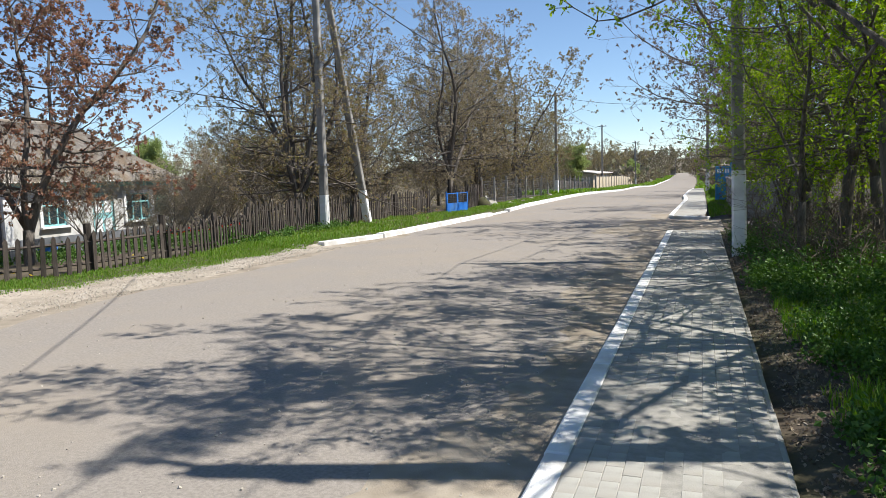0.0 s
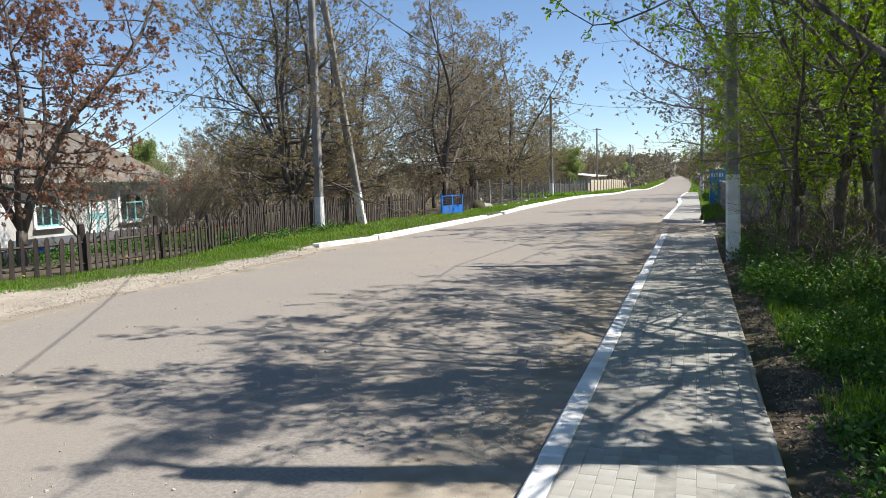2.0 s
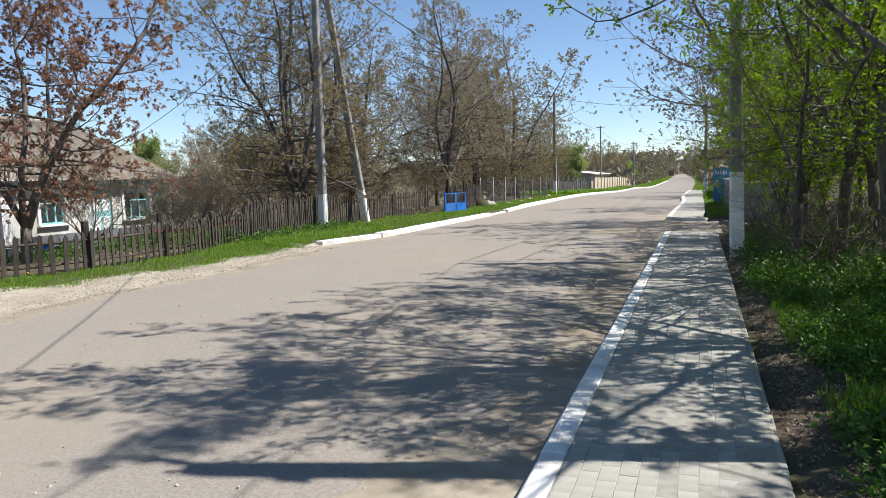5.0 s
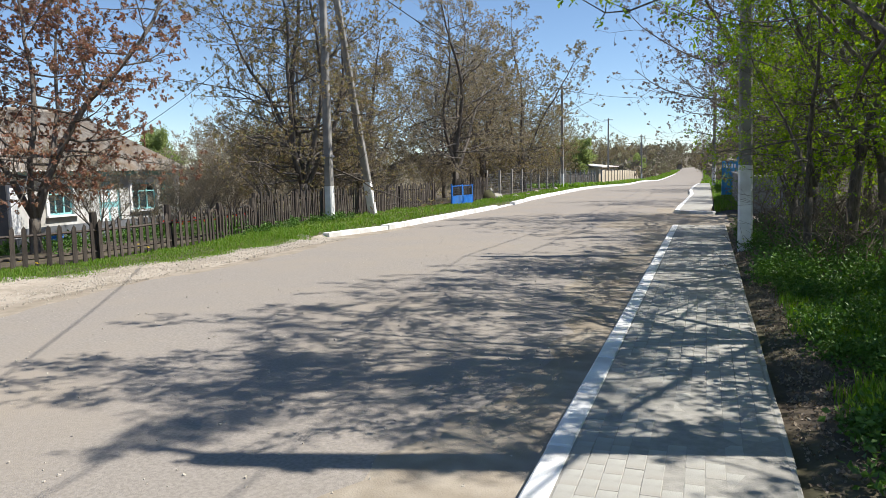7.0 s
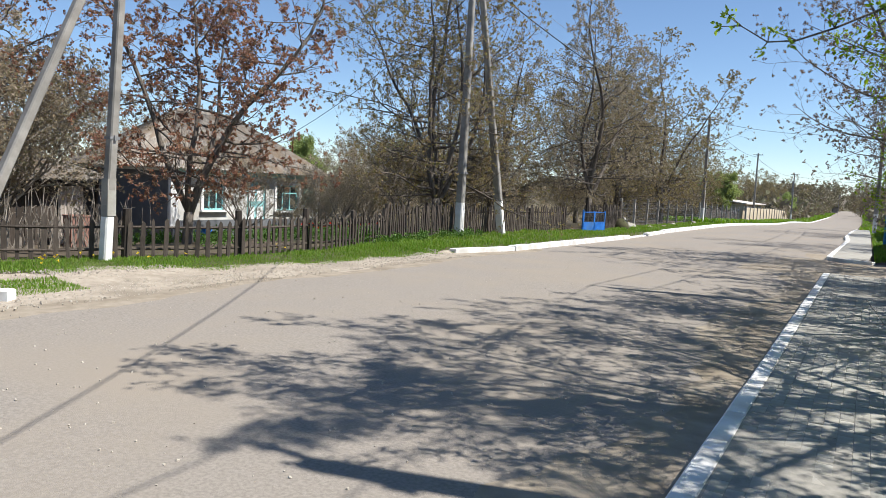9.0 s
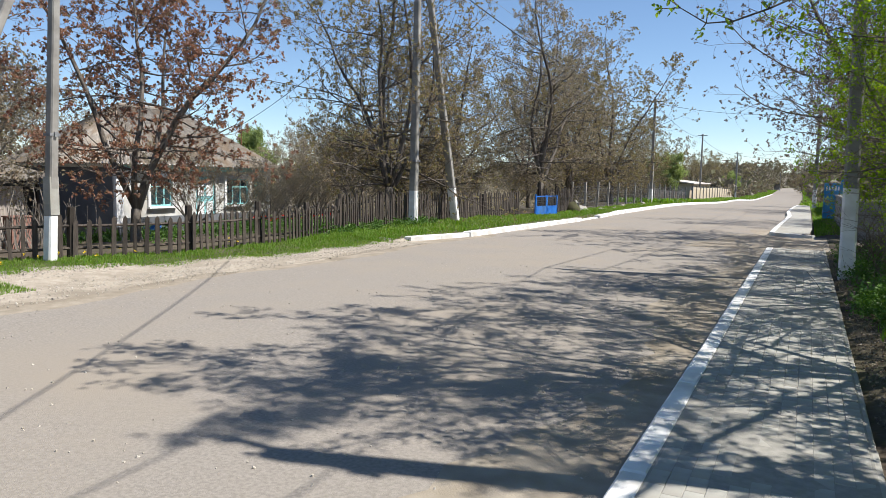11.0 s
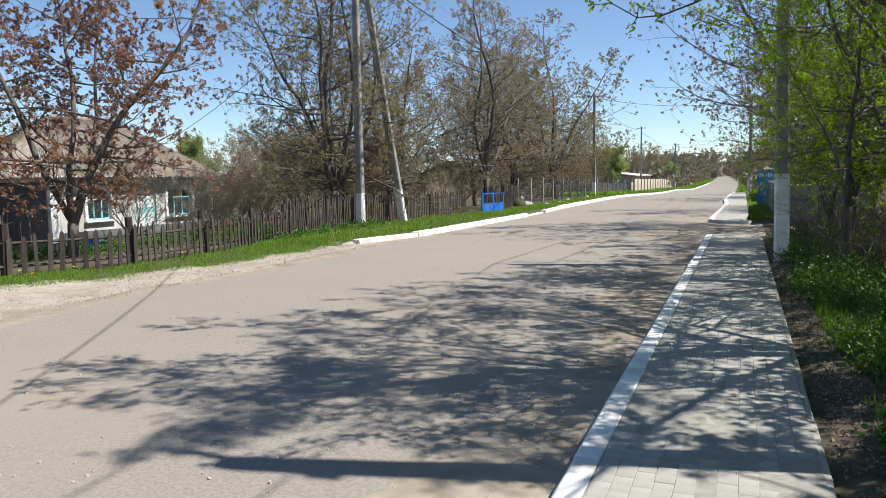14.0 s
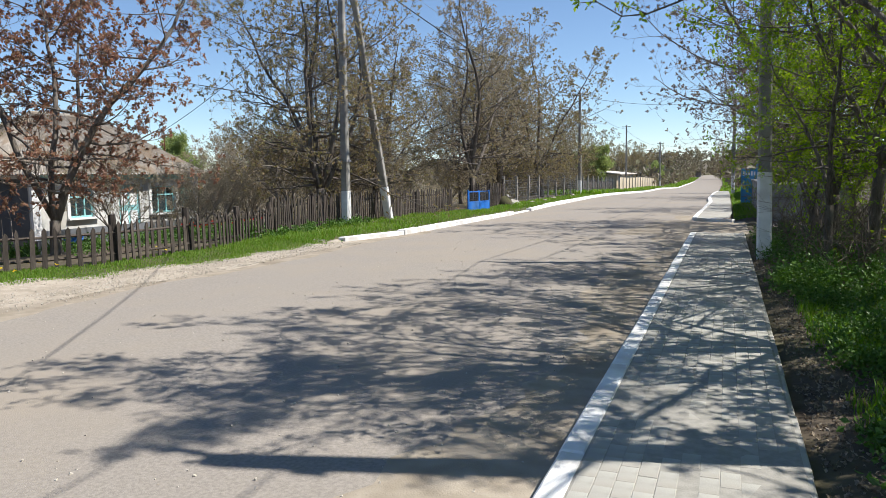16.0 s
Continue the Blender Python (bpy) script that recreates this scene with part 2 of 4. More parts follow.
def road_z(y):
    return mix_table([(-60, 0), (48, 0), (95, -0.6), (150, -1.35), (215, -1.3), (300, -0.7), (420, -0.2), (560, -3)], y)


def bend(y):
    """How far the road has swung to its left."""
    return -1.8 * smooth_step(110, 430, y)


def verge_z(x, y):
    """Ground beside the road, seen from its own frame."""
    if x > -0.9:
        return 0.10 * smooth_step(0.2, 0.8, x) - 0.05 * (1 - smooth_step(0.0, 0.5, x)) + 0.25 * smooth_step(1.5, 8, x) * (1 - smooth_step(20, 24, y))
    if x > -8.75:
        return -0.06
    rise = smooth_step(15.3, 16.4, y)
    near = -0.015 + 0.13 * smooth_step(9.6, 11.0, -x)
    edge = 8.78 + 0.67 * (1 - smooth_step(15.9, 18.7, y))
    far = 0.145 * smooth_step(edge, edge + 0.22, -x) - 0.015
    z = near * (1 - rise) + far * rise
    z -= 1.2 * smooth_step(13.0, 23, -x) + 1.6 * smooth_step(26, 90, -x)
    return z


def ground_z(x, y):
    return road_z(y) + verge_z(x - bend(y), y)


def sheet(xs, ys, zf):
    s = Shape()
    for y in ys:
        for x in xs:
            s.v.append((x + bend(y), y, zf(x, y)))
    n = len(xs)
    for j in range(len(ys) - 1):
        for i in range(n - 1):
            a = j * n + i
            s.f.append((a, a + 1, a + n + 1, a + n))
    return s


YS = [-300, -120, -50, -20] + [-10 + 0.8 * i for i in range(64)] + [42 + 3 * i for i in range(20)] + [105 + 12 * i for i in range(30)] + [480, 520, 560, 800, 1500, 3000]
XL = [-3000, -1200, -500, -220, -120, -80, -55, -40, -32, -26] + [-23 + 0.9 * i for i in range(12)] + [-12.2, -11.8, -11.4, -11, -10.6, -10.2, -9.9, -9.6, -9.3, -9.05, -8.95, -8.85, -8.75]
XR = [-0.9, 0.2, 0.35, 0.5, 0.65, 0.8, 1.1, 1.5, 2, 2.6, 3.2, 4, 5, 6.5, 8, 12, 20, 40, 90, 200, 500, 1200, 3000]

# ---- ground, road, kerbs ----
solid("ground", sheet(XL + XR, YS, ground_z), SOIL, "dark garden soil and rough village ground", "ground", "structure", smooth=True)


def road_top(x, y):
    return road_z(y) + 0.035 * (1 - ((x + 4.75) / 4.0) ** 2)


solid("road", sheet([-9.9, -8.75, -8, -7, -6, -5, -4, -3, -2, -1.4, -0.84], [q for q in YS if -60 < q < 570], lambda x, y: road_top(x, y) if x > -8.8 else road_z(y) + (0.003 if y < 18.4 else -0.05)),
      ASPHALT, "pale dusty worn asphalt village road", "road", "structure", smooth=True)

# dust washed to the foot of the near kerb, a thin sheet with a ragged edge
dust = Shape()
rng = random.Random(5)
ys = [-4 + 0.35 * i for i in range(95)]
for i, y in enumerate(ys):
    w = 0.75 + 0.35 * math.sin(y * 0.7) + 0.25 * rng.random() + (1.1 if 19.6 < y < 26 else 0)
    for k in range(4):
        x = -0.835 - w * k / 3
        dust.v.append((x, y, road_top(x, y) + (0.012, 0.010, 0.007, -0.004)[k]))
for i in range(len(ys) - 1):
    for k in range(3):
        a = i * 4 + k
        dust.f.append((a + 1, a, a + 4, a + 5))
solid("roadside_dust", dust, SAND, "thin tan dust washed against the kerb", "dust", "structure", smooth=True)

dust = Shape()
ys = [-6 + 0.4 * i for i in range(66)]
for i, y in enumerate(ys):
    a = -8.35 - 0.25 * math.sin(y * 0.9) + 0.3 * rng.random()
    for k in range(4):
        x = a + (-9.75 - a) * k / 3
        dust.v.append((x, y, max(road_top(x, y) if x > -8.75 else 0.003, 0.002) + (-0.003, 0.004, 0.006, -0.004)[k]))
for i in range(len(ys) - 1):
    for k in range(3):
        a = i * 4 + k
        dust.f.append((a + 1, a, a + 4, a + 5))
solid("roadside_dust", dust, SAND, "tan dust between the asphalt and the stones", "dust", "structure", smooth=True)

# gravel shoulder in front of the picket fence
def grass_edge(y):
    """Where the verge grass ends and the stones begin."""
    return mix_table([(-8, -11.6), (5, -11.3), (8.2, -10.45), (10.0, -9.95), (13, -9.65), (16.4, -9.6)], y) + 0.12 * math.sin(y * 2.3) + 0.07 * math.sin(y * 5.1)


gs = Shape()
ys = [-8 + 0.4 * i for i in range(62)]
for i, y in enumerate(ys):
    a = -8.78 + 0.18 * math.sin(y * 1.3) + 0.1 * rng.random()
    b = grass_edge(y) - 0.15 - 0.12 * rng.random()
    for k in range(5):
        x = a + (b - a) * k / 4
        gs.v.append((x, y, max(verge_z(x, y), 0) + (0.006, 0.016, 0.018, 0.016, 0.004)[k]))
for i in range(len(ys) - 1):
    for k in range(4):
        a = i * 5 + k
        gs.f.append((a + 1, a, a + 5, a + 6))
solid("gravel_shoulder", gs, GRAVEL, "pale crushed-stone shoulder beside the road", "gravel", "structure", smooth=True)
st = Shape()
for i in range(9000):
    y = rng.uniform(2, 16)
    x = rng.uniform(grass_edge(y) - 0.2, -8.6)
    if x > -9.1 and rng.random() < 0.6:
        continue
    r = rng.uniform(0.005, 0.013) * (1.9 if rng.random() < 0.07 else 1)
    m = Euler((rng.random() * 6, rng.random() * 6, rng.random() * 6)).to_matrix()
    st.box(x, y, max(verge_z(x, y), 0) + 0.014 + r * 0.2, r * 2, r * 1.5, r, m, ch=r * 0.3)
solid("gravel_stones", st, STONE, "loose pale stones on the shoulder", "gravel", "stuff")

# pebbles and grit strewn over the asphalt
gr = Shape()
for i in range(700):
    y = 2.5 + 16 * rng.random() ** 1.5
    x = -0.95 - 7.6 * rng.random() ** 1.6
    r = rng.uniform(0.004, 0.011)
    gr.box(x, y, road_top(x, y) + r * 0.3, r * 2, r * 1.6, r * 1.2, Euler((rng.random() * 6, rng.random() * 6, rng.random() * 6)).to_matrix(), ch=r * 0.3)
solid("road_grit", gr, STONE, "loose grit strewn over the asphalt", "grit", "stuff")

# kerb stones
KERB_NEAR = thing("kerb_near", "whitewashed concrete kerb along the paver footway", "kerb", kind="structure")
ks = Shape().box(0, 0, 0, 0.155, 0.997, 0.30, ch=0.016)
km = ks.mesh("kerb_stone")
km.materials.append(LIME)
rng = random.Random(8)


def kerb_run(parent, a, b, width, top, skip=()):
    """Kerb stones of a metre, end to end, from a to b in the plan."""
    d = Vector((b[0] - a[0], b[1] - a[1]))
    n = max(1, round(d.length))
    for i in range(n):
        q = Vector(a) + d * ((i + 0.5) / n)
        if i in skip:
            continue
        o = part("kerb_stone", km, LIME, parent)
        x, y = q.x + bend(q.y), q.y
        o.matrix_basis = pose(x + rng.uniform(-0.004, 0.004), y, road_z(y) + top - 0.15 + rng.uniform(-0.005, 0.005), rng.uniform(-0.3, 0.3), rng.uniform(-1, 1), -math.degrees(math.atan2(d.x, d.y))) @ Matrix.Diagonal((width / 0.155, d.length / n, 1, 1))


kerb_run(KERB_NEAR, (-0.77, -6), (-0.77, 19.75), 0.155, 0.125)
KERB_SECOND = thing("kerb_second", "whitewashed crooked kerb round the far footway", "kerb", kind="structure")
kerb_run(KERB_SECOND, (-0.98, 26.0), (0.25, 25.2), 0.15, 0.13)
kerb_run(KERB_SECOND, (-1.0, 26.2), (-0.75, 40), 0.15, 0.14)
kerb_run(KERB_SECOND, (-0.75, 40), (-0.95, 46), 0.2, 0.14)
kerb_run(KERB_SECOND, (-0.95, 46), (-0.8, 78), 0.15, 0.14)
KERB_LEFT = thing("kerb_left", "thickly whitewashed concrete kerb below the grass verge", "kerb", kind="structure")
kerb_run(KERB_LEFT, (-9.36, 16.3), (-8.78, 18.7), 0.24, 0.13)
kerb_run(KERB_LEFT, (-8.76, 18.7), (-8.45, 29.0), 0.26, 0.15)
kerb_run(KERB_LEFT, (-8.5, 29.1), (-8.55, 32), 0.2, 0.06)
kerb_run(KERB_LEFT, (-8.5, 32.1), (-8.7, 36), 0.24, 0.14)
kerb_run(KERB_LEFT, (-8.7, 36), (-8.6, 230), 0.2, 0.18)
kerb_run(KERB_LEFT, (-10.6, 4.2), (-9.3, 5.0), 0.2, 0.15)


# footway of small pavers
PAVE = thing("pavement", "grey concrete paver footway, dusty and uneven", "pavement", kind="structure")
bed = Shape()
for y in [-6 + i for i in range(27)]:
    y = min(y, 19.72)
    for x in (-0.70, 0.43):
        bed.v.append((x, y, 0.1185))
    for x in (-0.70, 0.43):
        bed.v.append((x, y, -0.08))
n = len(bed.v) // 4
for i in range(n - 1):
    a = i * 4
    bed.f += [(a, a + 1, a + 5, a + 4), (a + 1, a + 3, a + 7, a + 5)]
bed.f.append(((n - 1) * 4, (n - 1) * 4 + 1, (n - 1) * 4 + 3, (n - 1) * 4 + 2))
part("joint_bed", bed, JOINT, PAVE, "dark sandy joints")
pm = Shape().box(0, 0, 0, 0.0990, 0.1982, 0.05, ch=0.003).mesh("paver")
pm.materials.append(CEMENT)
rest = Shape()
rng = random.Random(3)
made = 0
COLS = 11
for row in range(-28, 97):
    for c in range(COLS):
        y = 0.2 * (row + 0.5) + (0.1 if c % 2 else 0)
        x = -0.685 + 0.1 * (c + 0.5)
        if y > 19.66:
            continue
        dz, tx, ty, tw = rng.uniform(-0.003, 0.003), rng.uniform(-0.7, 0.7), rng.uniform(-0.8, 0.8), rng.uniform(-0.8, 0.8)
        z = 0.098 + dz + 0.006 * math.sin(y * 1.1 + x * 2)
        if 2.6 < y < 7.9 and made < 300:
            o = part("paver", pm, CEMENT, PAVE)
            o.matrix_basis = pose(x, y, z, tx, ty, tw)
            made += 1
        else:
            rest.box(x, y, z, 0.0990, 0.1982, 0.05, Euler((radians(tx), radians(ty), radians(tw))).to_matrix(), ch=0.004)
part("pavers", rest, CEMENT, PAVE, kind="stuff")
edge = Shape()
for i in range(26):
    edge.box(0.44, -6 + i + 0.5, 0.03, 0.05, 0.985, 0.17, Euler((0, radians(rng.uniform(-3, 3)), 0)).to_matrix(), ch=0.008)
part("edging", edge, CEMENT, PAVE, "thin concrete edging stones", kind="stuff")

PAVE2 = thing("pavement_second", "grey paver footway beyond the yard entrance", "pavement", kind="structure")
bed2 = Shape()
ys2 = [25.75 + 0.0 * i if i == 0 else 26 + 1.5 * i for i in range(36)]
for y in ys2:
    for x in (-0.9, 0.12 + 0.1 * smooth_step(26, 29, y)):
        bed2.v.append((x + bend(y), y, road_z(y) + 0.125))
for i in range(len(ys2) - 1):
    a = i * 2
    bed2.f.append((a, a + 1, a + 3, a + 2))
part("slab", bed2, CEMENT, PAVE2)

# dusty entrance between the two footways
ent = Shape()
for i, y in enumerate([19.8 + 0.55 * k for k in range(11)]):
    for k, x in enumerate((-0.9, 0, 1, 2.5, 5, 9)):
        ent.v.append((x, y + 0.25 * math.sin(x + i), max(verge_z(x, y) - 0.03, 0) + 0.03))
for i in range(10):
    for k in range(5):
        a = i * 6 + k
        ent.f.append((a, a + 1, a + 7, a + 6))
solid("yard_entrance", ent, SAND, "bare tan earth entrance across the footway", "ground", "structure", smooth=True)


# ---- poles and wires ----
def concrete_pole(x, y, h, w0, w1, lean=(0, 0), paint=1.3, label="", turn=0, z=None):
    """A tapered square concrete pole with chamfered edges and a whitewashed foot; lean is the shift of its top."""
    z = ground_z(x, y) if z is None else z
    t = thing("utility_pole", label, "utility pole", pose(x, y, z, 0, 0, turn), "roadside poles")

    def length(a, b, grow=0.0):
        s = Shape()
        rings = []
        for q in (a, (a + b) / 2, b):
            f = q / h
            w = w0 + (w1 - w0) * f + grow
            c = w * 0.36
            hw = w / 2
            for (u, v) in ((-hw, -c), (-c, -hw), (c, -hw), (hw, -c), (hw, c), (c, hw), (-c, hw), (-hw, c)):
                rings.append((u + lean[0] * f, v * 0.85 + lean[1] * f, q))
        fs = [(i * 8 + k, i * 8 + (k + 1) % 8, i * 8 + 8 + (k + 1) % 8, i * 8 + 8 + k) for i in range(2) for k in range(8)]
        fs += [tuple(reversed(range(8))), tuple(range(16, 24))]
        return s.add(rings, fs)
    part("shaft", length(-0.4, h), CONCRETE, t)
    part("painted_foot", length(-0.35, paint, 0.008), LIME, t, "whitewashed foot")
    return t


def band(t, x, y, z, w):
    s = Shape().box(x, y, z, w, w, 0.05).box(x + w / 2, y, z, 0.06, 0.05, 0.09)
    part("band", s, WIREM, t, "wire band with a bolt")


def crossarm(t, x, y, z, along_x=True, span=1.1):
    s = Shape().box(x, y, z, span if along_x else 0.06, 0.06 if along_x else span, 0.06)
    part("crossarm", s, DARKSTEEL, t, "steel crossarm")
    for k in (-0.45, -0.15, 0.15, 0.45):
        i = Shape().tube([(x + k * span * 0.95, y, z + 0.03), (x + k * span * 0.95, y, z + 0.08), (x + k * span * 0.95, y, z + 0.15)], [0.022, 0.04, 0.028], 8)
        part("insulator", i, WHITE, t, "white porcelain insulator", smooth=True)


P_A = concrete_pole(-11.72, 7.9, 8.2, 0.19, 0.14, (0.25, 0.25), 0.8, "tall grey concrete pole with a worn whitewashed foot", z=0.1)
band(P_A, 0.065, 0.065, 2.2, 0.19)
part("old_paint", Shape().box(0.035, 0.035, 1.15, 0.19, 0.165, 0.66), CEMENT, P_A, "older greyed whitewash")
P_AB = concrete_pole(-11.67, 5.47, 6.1, 0.2, 0.16, (0.12, 2.5), 0.2, "grey concrete brace leaning on the tall pole", z=0.05)
P_B = concrete_pole(-11.7, 20.7, 9.0, 0.27, 0.18, (0.0, 0.1), 1.12, "tall grey concrete pole with a clean white foot")
band(P_B, 0, 0, 2.1, 0.31)
crossarm(P_B, 0, 0.1, 8.7)
P_BB = concrete_pole(-11.5, 23.5, 8.6, 0.28, 0.17, (-0.05, -2.5), 1.2, "grey concrete brace leaning on the white-footed pole")
for (x, y, h, w, pt) in ((-10.6, 55.3, 7.8, 0.26, 1.1), (-11.8, 92, 8.1, 0.24, 0.05), (-10.9, 130, 7.9, 0.26, 1.2), (-14.0, 165, 8, 0.24, 0.05), (-15.5, 200, 8, 0.24, 0.05), (-9.6, 300, 7, 0.24, 1.0)):
    p = concrete_pole(x, y, h, w, w * 0.65, (0, 0), pt, "distant concrete pole beside the fences")
    crossarm(p, 0, 0, h - 0.2)
P_R = concrete_pole(0.68, 14.3, 6.7, 0.25, 0.185, (-0.12, 0.0), 1.58, "grey concrete pole with a white foot among weeds")
crossarm(P_R, -0.12, 0, 6.45)
P_R0 = concrete_pole(1.62, 4.62, 6.35, 0.32, 0.21, (-0.10, 0.0), 1.5, "grey concrete pole beside the footway, under the trees")
crossarm(P_R0, -0.1, 0, 6.1)
P_R2 = concrete_pole(0.44, 57, 7.2, 0.27, 0.20, (0, 0), 1.4, "far grey concrete pole with a white foot")
crossarm(P_R2, 0, 0, 7.0)


def wire(a, b, sag, r=0.009, mat=None, label="black overhead cable between two poles", n=16):
    a, b = Vector(a), Vector(b)
    pts = []
    for i in range(n + 1):
        f = i / n
        q = a.lerp(b, f)
        pts.append((q.x, q.y, q.z - sag * 4 * f * (1 - f)))
    solid("overhead_wire", Shape().tube(pts, [r] * (n + 1), 5), mat or CABLE, label, "cable", group="overhead wires")


wire((-11.7, 20.8, 8.7), (-10.6, 55.3, 7.7), 0.9, 0.022)
wire((-11.3, 20.8, 8.9), (-10.2, 55.3, 7.75), 0.6, 0.007, WIREM, "thin galvanised overhead wire")
wire((-10.6, 55.3, 7.5), (-11.8, 92, 7.2), 0.6, 0.016)
wire((-11.8, 92, 7.0), (-10.9, 130, 6.5), 0.6, 0.016)
wire((-10.9, 130, 6.4), (-14, 165, 6.2), 0.6, 0.016)
wire((-14, 165, 6.2), (-15.5, 200, 6.1), 0.6, 0.016)
wire((-11.47, 8.15, 8.0), (-11.7, 20.7, 8.6), 0.3, 0.02)
wire((-11.7, 20.75, 8.03), (-25.0, 26.9, 4.05), 0.3, 0.012)
wire((-10.6, 55.3, 7.6), (0.62, 57, 6.9), 0.5, 0.012)
wire((-10.9, 130, 6.4), (6, 134, 6.2), 0.5, 0.014)
for k in (-0.5, 0.5):
    wire((1.52 + k, 4.62, 6.55), (0.56 + k, 14.3, 6.68), 0.12, 0.009)
    wire((0.56 + k, 14.3, 6.68), (0.62 + k, 57, 7.15), 0.9, 0.012)
    wire((1.52 + k, 4.62, 6.55), (2.2 + k, -30, 6.6), 0.7, 0.009)
wire((-11.7, 20.7, 8.5), (5.0, -5.2, 7.2), 2.1, 0.011)


# ---- trees ----
def unit(rng):
    while True:
        v = Vector((rng.uniform(-1, 1), rng.uniform(-1, 1), rng.uniform(-1, 1)))
        if 0.05 < v.length < 1:
            return v.normalized()


def leaf_shape(rng, spots, per, size, droop=0.3, spread=0.14, fine=False):
    """Many small folded leaves round the given tips."""
    s = Shape()
    v, f = s.v, s.f
    for (p, d) in spots:
        for _ in range(per):
            a = (d * 0.5 + unit(rng)).normalized()
            a = (a + Vector((0, 0, -droop * rng.random()))).normalized()
            o = p + unit(rng) * spread * rng.random()
            w = a.cross(unit(rng)).normalized()
            nrm = a.cross(w)
            L = size * rng.uniform(0.6, 1.3)
            W = L * 0.34
            k = len(v)
            m = o + a * L * 0.5
            c = nrm * L * 0.10
            if fine:
                u = a * L
                v.extend((tuple(o), tuple(o + u * 0.3 + w * W * 0.75 + c), tuple(o + u * 0.65 + w * W * 0.7 + c), tuple(o + u - c), tuple(o + u * 0.65 - w * W * 0.7 + c), tuple(o + u * 0.3 - w * W * 0.75 + c)))
                f.append((k, k + 1, k + 2, k + 3))
                f.append((k, k + 3, k + 4, k + 5))
                continue
            v.extend((tuple(o), tuple(m + w * W + c), tuple(o + a * L - c), tuple(m - w * W + c)))
            f.append((k, k + 1, k + 2))
            f.append((k, k + 2, k + 3))
    return s


def skeleton_of(rng, h, trunk_h, r0, limbs, open_, kids=(6, 6, 5), lean=(0, 0), ratio=0.52, tropism=0.10, trunks=1, wob=0.16, low=0.3, start=0.14):
    """Grows a trunk with limbs, branches and twigs. Returns the wood and the twig tips."""
    wood, tips = Shape(), []

    def limb(p, d, L, r, lev, r_end=0.3):
        n = (7, 6, 5, 4, 3)[lev]
        pts, rad = [p.copy()], [r]
        dirs = []
        for i in range(n):
            d = (d + unit(rng) * wob * (1.0 if lev else 0.5) + Vector((0, 0, tropism * (1 if lev else 0.2)))).normalized()
            p = p + d * (L / n)
            pts.append(p.copy())
            dirs.append(d.copy())
            rad.append(max(r * (1 - (1 - r_end) * (i + 1) / n), 0.0035))
        wood.tube(pts, rad, (8, 6, 5, 3, 3)[lev])
        return pts, dirs, rad

    def fill(pts, dirs, rad, L, lev):
        if lev > len(kids):
            for i in (-1, -2):
                tips.append((pts[i], dirs[i]))
            return
        n = kids[lev - 1]
        for i in range(n):
            f = start + (1 - start) * (i + rng.random()) / n
            k = min(int(f * (len(pts) - 1)), len(pts) - 2)
            q = pts[k].lerp(pts[k + 1], f * (len(pts) - 1) - k)
            d = dirs[min(k, len(dirs) - 1)]
            side = d.cross(unit(rng)).normalized()
            ang = radians(rng.uniform(28, 62))
            e = d * math.cos(ang) + side * math.sin(ang)
            l2 = L * ratio * rng.uniform(0.7, 1.2) * (1.15 - 0.5 * f)
            a, b, c = limb(q, e, l2, max(rad[k] * 0.55, 0.004), lev + 1 if lev + 1 < 4 else 4)
            fill(a, b, c, l2, lev + 1)
        tips.append((pts[-1], dirs[-1]))
    for t in range(trunks):
        base = Vector((0, 0, -0.15)) if trunks == 1 else Vector((rng.uniform(-0.25, 0.25), rng.uniform(-0.25, 0.25), -0.15))
        aim = Vector((lean[0] + (rng.uniform(-0.3, 0.3) if trunks > 1 else 0), lean[1] + (rng.uniform(-0.3, 0.3) if trunks > 1 else 0), 1)).normalized()
        pts, dirs, rad = limb(base, aim, trunk_h + 0.15, r0, 0, 0.75)
        turn0 = rng.uniform(0, 6.28)
        for i in range(limbs):
            turn = turn0 + 6.283 * i / limbs + rng.uniform(-0.4, 0.4)
            up = rng.uniform(low, 1.2) if i else 2.2
            d = Vector((math.cos(turn) * open_, math.sin(turn) * open_, up)).normalized()
            k = rng.choice((-1, -1, -2, -3))
            l1 = (h - trunk_h) * rng.uniform(0.68, 0.9) * (0.85 if up < 0.8 else 1)
            a, b, c = limb(pts[k], d, l1, r0 * rng.uniform(0.3, 0.5), 1, 0.2)
            fill(a, b, c, l1, 1)
    return wood, tips


def tree(name, label, x, y, h, trunk_h, r0, limbs, open_, leafm, seed, per=4, size=0.09, z=None, bark=None, group="roadside trees", turn=0, spread=0.14, droop=0.3, extra=None, fine=False, **kw):
    rng = random.Random(seed)
    wood, tips = skeleton_of(rng, h, trunk_h, r0, limbs, open_, **kw)
    if extra:
        extra(rng, wood, tips)
    t = thing(name, label, "tree", pose(x, y, ground_z(x, y) if z is None else z, 0, 0, turn), group)
    part("trunk", wood, bark or BARK, t, smooth=True)
    part("crown", leaf_shape(rng, tips, per, size, droop, spread, fine), leafm, t)
    return t


def again(t, x, y, turn, scale=1.0, label="", z=None):
    """The same tree at another place, turned and sized."""
    o = copy_thing(t, pose(x, y, ground_z(x, y) if z is None else z, 0, 0, turn))
    o.scale = (scale, scale, scale * random.Random(int(x * 7 + y)).uniform(0.92, 1.08))
    if label:
        o["label"] = label
    return o


